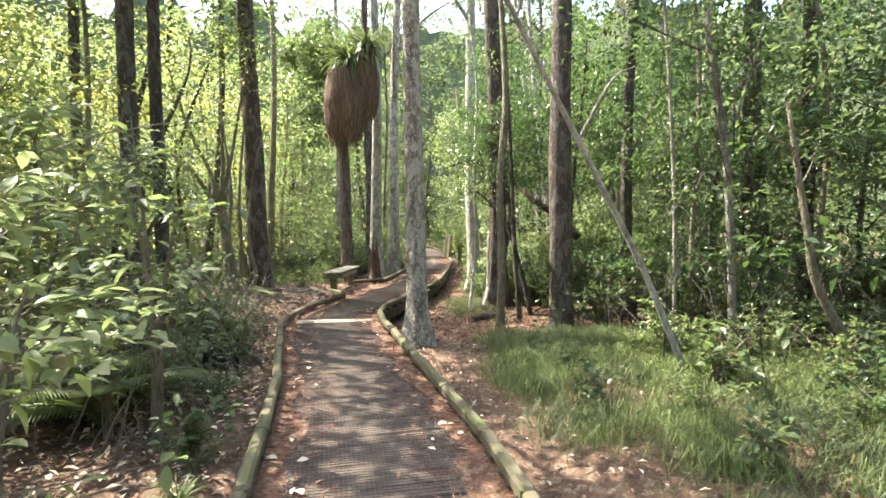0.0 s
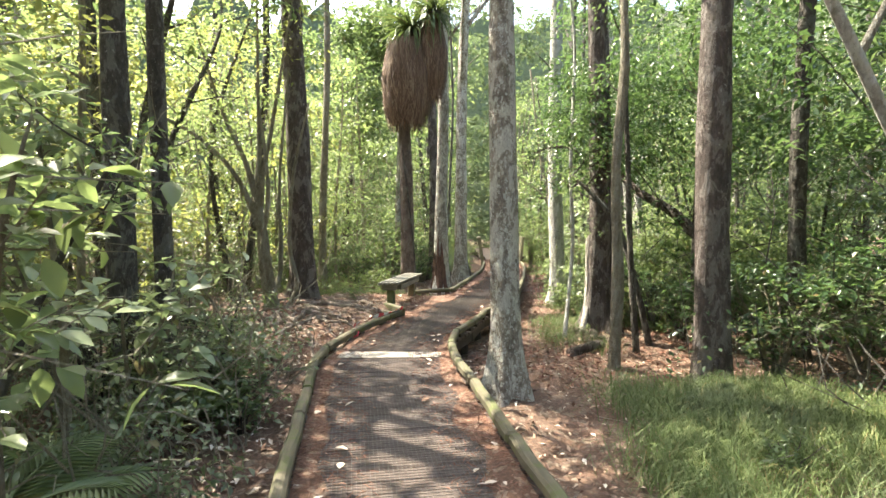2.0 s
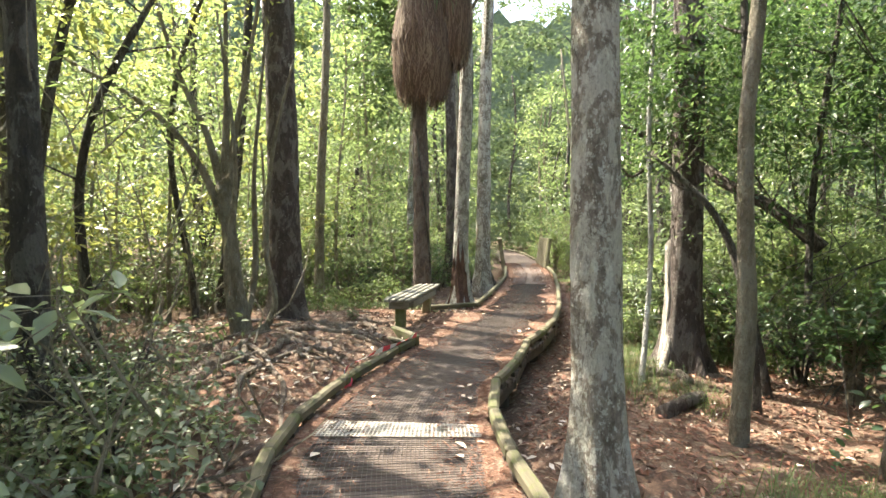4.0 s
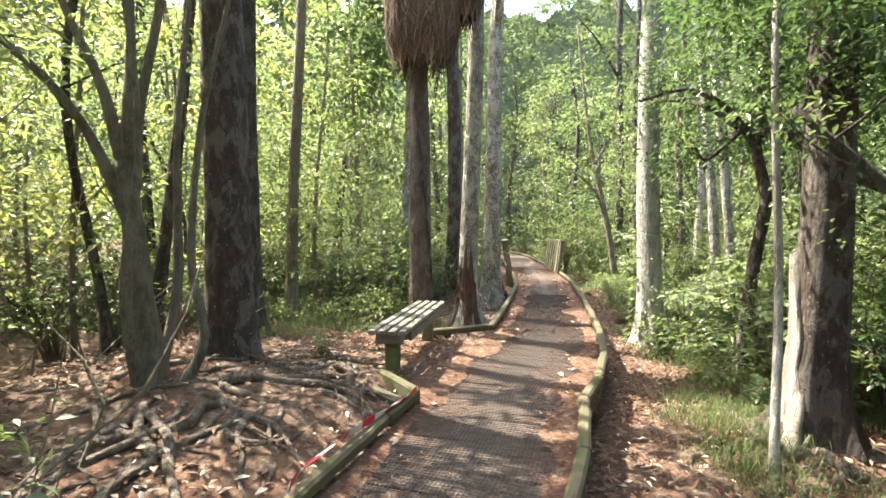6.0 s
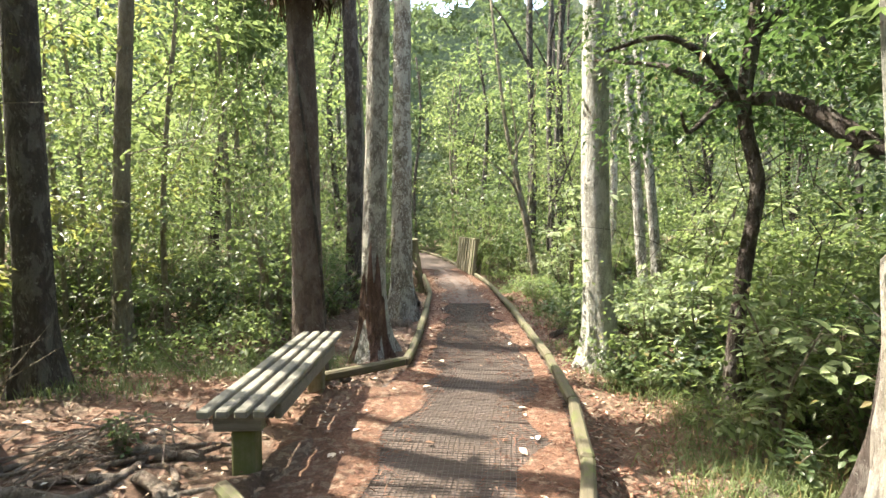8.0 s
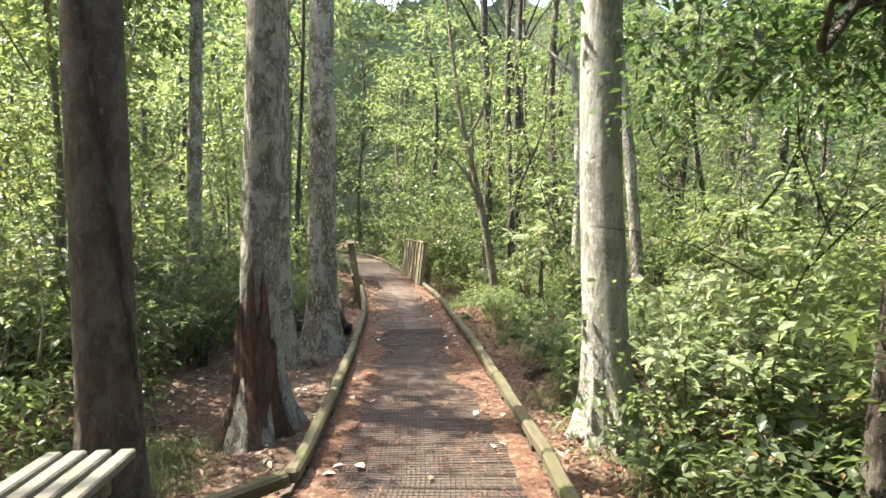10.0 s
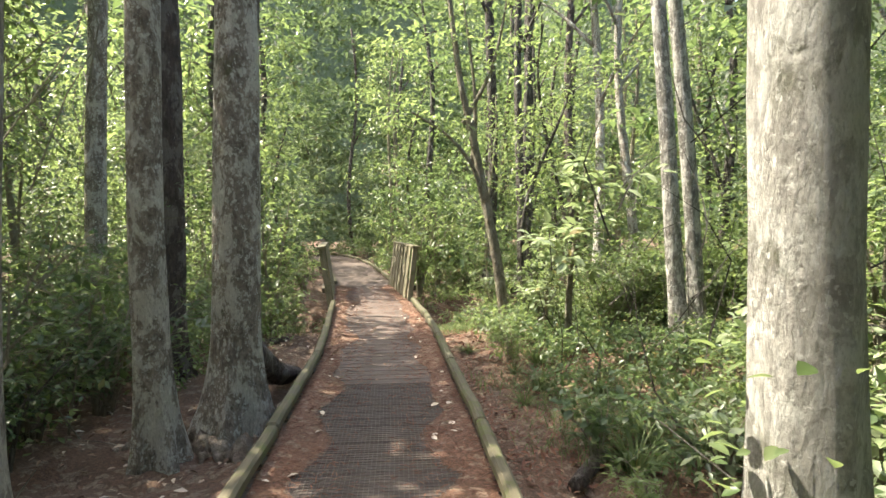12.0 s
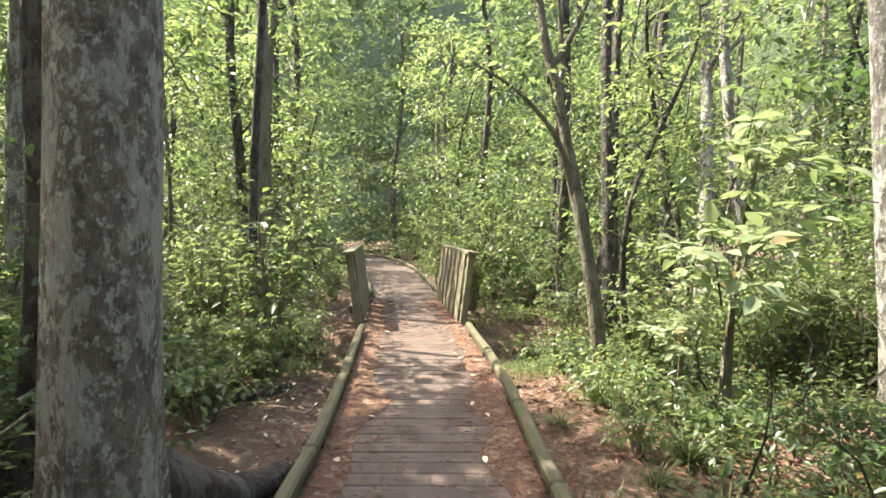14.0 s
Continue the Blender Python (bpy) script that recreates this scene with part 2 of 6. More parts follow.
# peeled wood, made whiter in colour to look sunlit
WOOD_BARE_SUNLIT = bark_material("peeled_wood", (0.33, 0.285, 0.245), (0.62, 0.56, 0.5), (0.7, 0.67, 0.62), 0.35, 0.2)
BARK_TWIN = bark_material("bark_blotched", (0.17, 0.155, 0.135), (0.58, 0.55, 0.51), (0.74, 0.73, 0.69), 0.5, 0.5, 0.0, 0.5)
PLANK = wood_material("weathered_plank", (0.072, 0.053, 0.045), (0.145, 0.109, 0.094), (0.115, 0.07, 0.053))
KERB = wood_material("kerb_timber", (0.062, 0.052, 0.034), (0.145, 0.122, 0.08), (0.095, 0.085, 0.047), moss=0.55)
BENCH = wood_material("bench_timber", (0.105, 0.1, 0.085), (0.24, 0.225, 0.195), (0.17, 0.17, 0.14), moss=0.15)
POST = wood_material("post_timber", (0.12, 0.105, 0.07), (0.25, 0.22, 0.155), (0.18, 0.165, 0.1), (30.0, 30.0, 2.0), moss=0.3)
MOSSY = wood_material("mossy_timber", (0.09, 0.085, 0.05), (0.18, 0.165, 0.1), (0.1, 0.12, 0.04), (30.0, 30.0, 2.0), moss=1.0)
BEARER = wood_material("dark_bearer", (0.045, 0.035, 0.028), (0.1, 0.08, 0.065), (0.06, 0.045, 0.035))
NET = plain_material("wire_netting", (0.12, 0.102, 0.092), 0.6, 0.3)
# netting paled to look as if a sun dapple falls on it
NET_SUN_DAPPLE = plain_material("netting_sun_dapple", (0.42, 0.38, 0.33), 0.55, 0.3)
RED = plain_material("red_tape", (0.55, 0.03, 0.05), 0.4, 0, 0.1)
WHITE = plain_material("white_tape", (0.75, 0.72, 0.72), 0.4, 0, 0.08)
INK = plain_material("tape_print", (0.05, 0.04, 0.04), 0.5, 0, 0.1)

# ---- mesh helpers ----


def make_mesh(name, verts, faces, material, smooth=False):
    me = bpy.data.meshes.new(name)
    me.from_pydata([tuple(v) for v in verts], [], faces)
    me.materials.append(material)
    if smooth:
        me.shade_smooth()
    return me


def thing(name, x, y, z, label, category, group="", turn=0.0):
    ob = new(name)
    ob.empty_display_size = 0.2
    ob.matrix_basis = pose(x, y, z, 0, 0, turn)
    return tagged(ob, label, category, group)


def under(name, me, parent, label="", m=None):
    ob = new(name, me)
    ob.parent = parent
    if m is not None:
        ob.matrix_basis = m
    if label:
        ob["label"] = label
    return ob


def smooth_path(points, per=6):
    """A rounded line through the points."""
    p = [np.array(q, float) for q in points]
    p = [2 * p[0] - p[1]] + p + [2 * p[-1] - p[-2]]
    out = []
    for a, b, c, d in zip(p, p[1:], p[2:], p[3:]):
        for k in range(per):
            s = k / per
            out.append(0.5 * (2 * b + (c - a) * s + (2 * a - 5 * b + 4 * c - d) * s * s + (3 * b - a - 3 * c + d) * s ** 3))
    out.append(p[-2])
    return np.array(out)


def tube(path, radii, sides=8, rough=0.0, ribs=0, rib_depth=None, seed=0.0, caps=True):
    """Verts and faces of a tapered tube. ribs and rib_depth give buttresses, per ring."""
    path = np.asarray(path, float)
    n = len(path)
    radii = np.interp(np.linspace(0, 1, n), np.linspace(0, 1, len(radii)), radii)
    tang = np.gradient(path, axis=0)
    tang /= np.linalg.norm(tang, axis=1)[:, None]
    up = np.array((0.0, 1.0, 0.0)) if abs(tang[:, 1]).max() < 0.9 else np.array((1.0, 0.0, 0.0))
    verts, faces = [], []
    for i in range(n):
        side = np.cross(tang[i], up)
        side /= np.linalg.norm(side)
        front = np.cross(side, tang[i])
        for k in range(sides):
            a = 2 * math.pi * k / sides
            r = radii[i]
            if ribs:
                r *= 1 + rib_depth[i] * (0.5 + 0.5 * math.cos(ribs * a + seed + 0.6 * math.sin(a * 2 + seed)))
            if rough:
                d = side * math.cos(a) + front * math.sin(a)
                r *= 1 + rough * noise.noise(Vector(path[i] * 1.3 + d * 1.2 + seed))
            verts.append(path[i] + r * (side * math.cos(a) + front * math.sin(a)))
    for i in range(n - 1):
        for k in range(sides):
            a, b = i * sides + k, i * sides + (k + 1) % sides
            faces.append((a, b, b + sides, a + sides))
    if caps:
        faces.append(tuple(range(sides))[::-1])
        faces.append(tuple(range((n - 1) * sides, n * sides)))
    return verts, faces


def join(pieces):
    verts, faces = [], []
    for v, f in pieces:
        k = len(verts)
        verts.extend(v)
        faces.extend(tuple(i + k for i in q) for q in f)
    return verts, faces


def leaf_mesh(name, at, way, face, length, width, material, fold=0.2, droop=0.15, fine=False):
    """Many leaves in one mesh: base points, directions, upper sides, lengths and widths."""
    n = len(at)
    length, width = np.broadcast_to(length, n)[:, None], np.broadcast_to(width, n)[:, None]
    way = way / np.linalg.norm(way, axis=1)[:, None]
    side = np.cross(way, face)
    side /= np.linalg.norm(side, axis=1)[:, None] + 1e-9
    upper = np.cross(side, way)

    def spot(along, across, lift):
        return at + way * length * along + side * width * across + upper * (width * lift - length * droop * along ** 2)

    if fine:
        ring = [spot(0, 0, 0), spot(0.2, 0.3, fold * 0.6), spot(0.5, 0.5, fold), spot(0.8, 0.3, fold * 0.6), spot(1, 0, 0), spot(0.8, -0.3, fold * 0.6), spot(0.5, -0.5, fold), spot(0.2, -0.3, fold * 0.6), spot(0.5, 0, 0)]
        tri = np.array([(0, 1, 8), (1, 2, 8), (2, 3, 8), (3, 4, 8), (4, 5, 8), (5, 6, 8), (6, 7, 8), (7, 0, 8)])
    else:
        ring = [spot(0, 0, 0), spot(0.45, 0.5, fold), spot(1, 0, 0), spot(0.45, -0.5, fold)]
        tri = np.array([(0, 1, 2), (0, 2, 3)])
    k = len(ring)
    verts = np.stack(ring, 1).reshape(-1, 3)
    faces = (tri[None] + (np.arange(n) * k)[:, None, None]).reshape(-1, 3)
    me = bpy.data.meshes.new(name)
    me.vertices.add(len(verts))
    me.vertices.foreach_set("co", verts.astype(np.float32).ravel())
    me.loops.add(len(faces) * 3)
    me.loops.foreach_set("vertex_index", faces.astype(np.int32).ravel())
    me.polygons.add(len(faces))
    me.polygons.foreach_set("loop_start", np.arange(len(faces), dtype=np.int32) * 3)
    me.update(calc_edges=True)
    me.materials.append(material)
    return me


def box_mesh(name, sx, sy, sz, material, bevel=0.008, cuts=0, wobble=0.0, seed=0):
    """A bevelled, slightly worn timber, centred."""
    bm = bmesh.new()
    bmesh.ops.create_cube(bm, size=1.0)
    bmesh.ops.scale(bm, vec=(sx, sy, sz), verts=bm.verts)
    if cuts:
        axis = max(range(3), key=lambda i: (sx, sy, sz)[i])
        edges = [e for e in bm.edges if abs((e.verts[0].co - e.verts[1].co)[axis]) > 1e-6]
        bmesh.ops.subdivide_edges(bm, edges=edges, cuts=cuts)
    bmesh.ops.bevel(bm, geom=[e for e in bm.edges if len(e.link_faces) == 2 and e.calc_face_angle(0) > 0.5], offset=bevel, segments=1, affect="EDGES")
    if wobble:
        for v in bm.verts:
            v.co += noise.noise_vector(v.co * 3.0 + Vector((seed * 7.3, seed, 0))) * wobble
    me = bpy.data.meshes.new(name)
    bm.to_mesh(me)
    bm.free()
    me.materials.append(material)
    return me


rng = np.random.default_rng(7)


def unit(n, flat=1.0, gen=None):
    v = (gen or rng).normal(size=(n, 3)) * (1, 1, flat)
    return v / (np.linalg.norm(v, axis=1)[:, None] + 1e-9)


# ---- the lie of the land ----
LEFT = [(-4, -0.62), (0, -0.78), (2.63, -1.05), (3.45, -1.23), (4.7, -1.52), (5.94, -1.89), (6.56, -2.07), (7.5, -2.36), (8.1, -2.44), (9.03, -2.4), (10.3, -2.2), (10.8, -2.1), (11.3, -2.24),
        (12.2, -2.16), (13.2, -1.82), (13.98, -1.58), (15.5, -1.42), (17.3, -1.29), (19.4, -1.16), (21, -1.16), (23.4, -1.2), (27, -1.32), (30, -1.6), (34, -2.1), (38, -2.9), (41, -4.2), (44, -6.0)]
RIGHT = [(-4, 0.95), (0, 0.72), (2.6, 0.42), (3.41, 0.27), (4.39, 0.01), (5.71, -0.35), (6.95, -0.68), (7.7, -0.89), (8.4, -1.03), (9.2, -1.04), (9.9, -0.86), (10.94, -0.72), (11.6, -0.5),
         (12.65, -0.26), (14, -0.1), (15.7, 0.03), (17.2, 0.14), (18.9, 0.21), (20.2, 0.28), (21.8, 0.32), (23.6, 0.28), (25, 0.2), (27.1, 0.12), (30, -0.05), (34, -0.35), (38, -0.9), (41, -1.7), (44, -3.2)]
LY, LX = np.array(LEFT).T
RY, RX = np.array(RIGHT).T


def left_x(y):
    return np.interp(y, LY, LX)


def right_x(y):
    return np.interp(y, RY, RX)


def mid_x(y):
    return (left_x(y) + right_x(y)) / 2


def bell(x, y, cx, cy, sx, sy):
    return np.exp(-((x - cx) / sx) ** 2 - ((y - cy) / sy) ** 2)


def ground_z(x, y):
    x, y = np.asarray(x, float), np.asarray(y, float)
    s = x - mid_x(y)
    z = np.where(s > 0, -0.3, -0.22)
    z = z - 0.26 + 0.26 * np.clip((np.abs(s) - 0.3) / 0.5, 0, 1)
    z = z + 0.42 * bell(x, y, -4.4, 11.0, 2.0, 2.6) + 0.14 * bell(x, y, -2.7, 11.8, 0.8, 2.2)
    z = z + 0.12 * bell(x, y, 3.8, 18.5, 2.4, 3.0) - 0.14 * bell(x, y, 1.4, 15.5, 1.2, 2.0) + 0.1 * bell(x, y, 3.0, 5.0, 1.6, 2.2)
    z = z - 0.75 * np.exp(-((y - 24.8 - 0.25 * np.sin(x * 0.9)) / 1.5) ** 2)
    z = z + 0.06 * np.sin(x * 1.7 + 0.6 * y) * np.sin(y * 1.3 - 0.4 * x) * np.clip((np.abs(s) - 0.7) / 0.8, 0, 1)
    z = z + 0.025 * np.sin(x * 5.1 + y * 2.3) * np.sin(y * 4.7 - x * 1.9)
    z = z + np.clip((np.abs(x) - 14) * 0.02, 0, 1.2)
    inside = (np.abs(s) < 0.85) & (y > -5) & (y < 45)
    return np.where(inside, np.minimum(z, -0.16), z)


def gz(x, y):
    return float(ground_z(x, y))


def axis_steps(lo, hi, step, far):
    core = list(np.arange(lo, hi + 1e-6, step))
    a, b, d = lo, hi, step
    while b - hi < far:
        d *= 1.35
        a, b = a - d, b + d
        core = [a] + core + [b]
    return np.array(core)


gx, gy = axis_steps(-9, 9, 0.17, 600), axis_steps(-4, 34, 0.19, 600)
GX, GY = np.meshgrid(gx, gy)
GZ = ground_z(GX, GY) + 0.02 * rng.normal(size=GX.shape)
nx, ny = len(gx), len(gy)
quads = [(j * nx + i, j * nx + i + 1, (j + 1) * nx + i + 1, (j + 1) * nx + i) for j in range(ny - 1) for i in range(nx - 1)]
ground = new("ground", make_mesh("ground", np.stack([GX, GY, GZ], -1).reshape(-1, 3), quads, SOIL, True))
tagged(ground, "brown forest floor covered with leaf litter and needles", "ground", kind="structure")

# wall of woods in the distance; pale haze and dark gaps painted into its colour
def backdrop_material():
    m, t, b = nodes("distant_woods")
    v = coords(t, (1, 1, 0.8), True)
    a = add(t, "ShaderNodeTexNoise", {"Vector": v}, Scale=0.6, Detail=10.0, Roughness=0.82)
    f = add(t, "ShaderNodeTexNoise", {"Vector": v}, Scale=2.3, Detail=8.0, Roughness=0.8)
    col = mixc(t, f.outputs["Fac"], ramp(t, a.outputs["Fac"], [(0.4, (0.02, 0.035, 0.014)), (0.62, (0.15, 0.2, 0.1))]), (0.18, 0.23, 0.13))
    t.links.new(col, b.inputs["Base Color"])
    b.inputs["Roughness"].default_value = 0.95
    bump(t, b, f.outputs["Fac"], 1.0, 0.8)
    return m


bv, bf = [], []
NB = 260
for k in range(NB):
    a = 6.2832 * k / NB
    r = 74 + 3 * noise.noise(Vector((math.cos(a) * 9, math.sin(a) * 9, 0)))
    top = 36 + 9 * noise.noise(Vector((math.cos(a) * 14, math.sin(a) * 14, 3))) + 4 * noise.noise(Vector((math.cos(a) * 50, math.sin(a) * 50, 5)))
    for z in (-2, top * 0.5, top):
        bv.append((r * math.cos(a) * (1 + z * 0.002), 14 + r * math.sin(a) * (1 + z * 0.002), z))
for k in range(NB):
    i, j = 3 * k, 3 * ((k + 1) % NB)
    bf += [(j, i, i + 1, j + 1), (j + 1, i + 1, i + 2, j + 2)]
tagged(new("backdrop", make_mesh("backdrop", bv, bf, backdrop_material(), True)), "green distance of forest beyond the trees, haze painted on", "backdrop", kind="structure")

# bare red soil, level with the deck, round the bench and its mound
bx, by = np.meshgrid(np.linspace(0, 1, 34), np.arange(8.3, 14.4, 0.1))
soil_left = -4.6 + 0.5 * np.sin(by * 2.1)
soil_right = np.where(by < 10.9, left_x(by) - 0.08, np.where(by > 13.3, -2.35, left_x(by) + 0.12 + 0.06 * np.sin(by * 5)))
sx_ = soil_left + bx * (soil_right - soil_left)
level = np.where(by > 10.75, 0.012, -0.02)
blend = np.clip((sx_ - soil_left) / (soil_right - soil_left), 0, 1)
rise = np.clip((by - 9.4) / 1.2, 0, 1) * np.clip((14.3 - by) / 0.8, 0, 1)
sz_ = ground_z(sx_, by)
sz_ = np.where(sx_ > mid_x(by) - 0.85, np.maximum(sz_, -0.1), sz_)
sz_ = sz_ + 0.012 * np.clip(blend * 8, 0, 1) + (level - sz_) * np.clip((blend - 0.35) / 0.3, 0, 1) * rise
sz_ = sz_ + 0.008 * rng.normal(size=sz_.shape)
sz_[0] -= 0.12
sz_[-1] -= 0.12
sz_[:, 0] -= 0.1
w = bx.shape[1]
quads = [(j * w + i, j * w + i + 1, (j + 1) * w + i + 1, (j + 1) * w + i) for j in range(bx.shape[0] - 1) for i in range(w - 1)]
soil = new("ground_bare", make_mesh("bare_soil", np.stack([sx_, by, sz_], -1).reshape(-1, 3), quads, SOIL_RED, True))
tagged(soil, "trodden bare red-brown soil beside the boardwalk", "ground", kind="structure")


def floor_z(x, y):
    """Height of soil or ground."""
    if 8.4 < y < 14.2 and -4.4 < x < left_x(y):
        i = int(np.clip(round((y - 8.3) / 0.1), 0, sz_.shape[0] - 1))
        return max(gz(x, y), float(np.interp(x, sx_[i], sz_[i])))
    return gz(x, y)

# ---- foliage kit ----


def clump_leaves(centres, radius, per, length, material, name, flat=0.5, gen=None, fine=False, wide=0.45):
    gen = gen or rng
    n = len(centres) * per
    c = np.repeat(np.asarray(centres, float), per, axis=0)
    rad = np.repeat(np.broadcast_to(radius, len(centres)), per)[:, None]
    off = unit(n, 1, gen) * gen.random((n, 1)) ** 0.5 * rad * (1, 1, flat)
    way = off * 0.6 + unit(n, 0.5, gen) * rad * 0.6 + (0, 0, -0.05)
    face = unit(n, 1, gen) * 0.55 + (0, 0, 1)
    size = length * (0.6 + 0.7 * gen.random(n))
    return leaf_mesh(name, c + off, way, face, size, size * wide, material, 0.18, 0.2, fine)


CROWNS = []
for k in range(4):
    g = np.random.default_rng(100 + k)
    cs = unit(46, 0.5, g) * (0.5 + 0.5 * g.random((46, 1))) * (2.6, 2.6, 2.2)
    CROWNS.append(clump_leaves(cs, 0.75, 34, 0.26, (LEAF_MID, LEAF_LIGHT)[k % 2], "crown", 0.45, g))


def trunk_shape(height, r, lean=(0, 0), flare=0.9, ribs=5, sides=20, bend=0.12, seed=1.0, deep=0.25, top=0.5):
    zs = np.concatenate([np.linspace(-deep, 0.9, 12), np.linspace(1.15, height, 26)])
    path = np.stack([lean[0] * zs + bend * np.sin(zs * 0.55 + seed) - bend * math.sin(seed), lean[1] * zs + bend * np.cos(zs * 0.42 + seed * 2) - bend * math.cos(seed * 2), zs], 1)
    up = np.clip(zs, 0, None)
    radii = r * (1 + flare * np.exp(-up / 0.32)) * (1 - (1 - top) * up / height)
    depth = flare * 0.9 * np.exp(-up / 0.55) + 0.05
    return path, tube_fixed(path, radii, sides, ribs, depth, seed)


def tube_fixed(path, radii, sides, ribs, depth, seed):
    verts, faces = [], []
    for i, (p, r) in enumerate(zip(path, radii)):
        for k in range(sides):
            a = 2 * math.pi * k / sides
            q = r * (1 + depth[i] * (math.cos(ribs * a + seed + 0.7 * math.sin(a + seed)) * 0.5))
            q *= 1 + 0.09 * noise.noise(Vector((math.cos(a) * 1.4 + seed, math.sin(a) * 1.4, p[2] * 0.9))) + 0.035 * noise.noise(Vector((math.cos(a) * 5 + seed, math.sin(a) * 5, p[2] * 4)))
            verts.append((p[0] + q * math.cos(a), p[1] + q * math.sin(a), p[2]))
    for i in range(len(path) - 1):
        for k in range(sides):
            a, b = i * sides + k, i * sides + (k + 1) % sides
            faces.append((a, b, b + sides, a + sides))
    faces.append(tuple(range((len(path) - 1) * sides, len(path) * sides)))
    return verts, faces


def limb_mesh(points, radii, bark, sides=7, seed=0.0):
    v, f = tube(smooth_path(points, 5), radii, sides, 0.18, seed=seed)
    return make_mesh("limb", v, f, bark, True)


def tall_tree(x, y, r, bark, label, height=13.0, crown=0, lean=(0, 0), flare=0.9, ribs=5, bend=0.1, seed=1.0, crown_at=None, size=1.0, name="tree", group="forest trees"):
    t = thing(name, x, y, gz(x, y), label, "tree", group)
    path, (v, f) = trunk_shape(height, r, lean, flare, ribs, bend=bend, seed=seed)
    under("trunk", make_mesh("trunk", v, f, bark, True), t)
    g = np.random.default_rng(int(seed * 1000) + 5)
    top = path[-1]
    for k in range(3):
        base = path[-7 - 4 * k]
        a = g.random() * 6.28
        end = base + np.array((math.cos(a) * 1.9, math.sin(a) * 1.9, 1.5 + g.random()))
        under("limb", limb_mesh([base, (base + end) / 2 + (0, 0, 0.25), end], [r * 0.38, r * 0.12], bark, 6, seed + k), t)
    if crown is not None:
        under("crown", CROWNS[crown], t, "", Matrix.LocRotScale(Vector(top) + Vector((0, 0, -0.6)), Euler((0, 0, seed * 3)), (size, size, size * 0.9)))
    return t


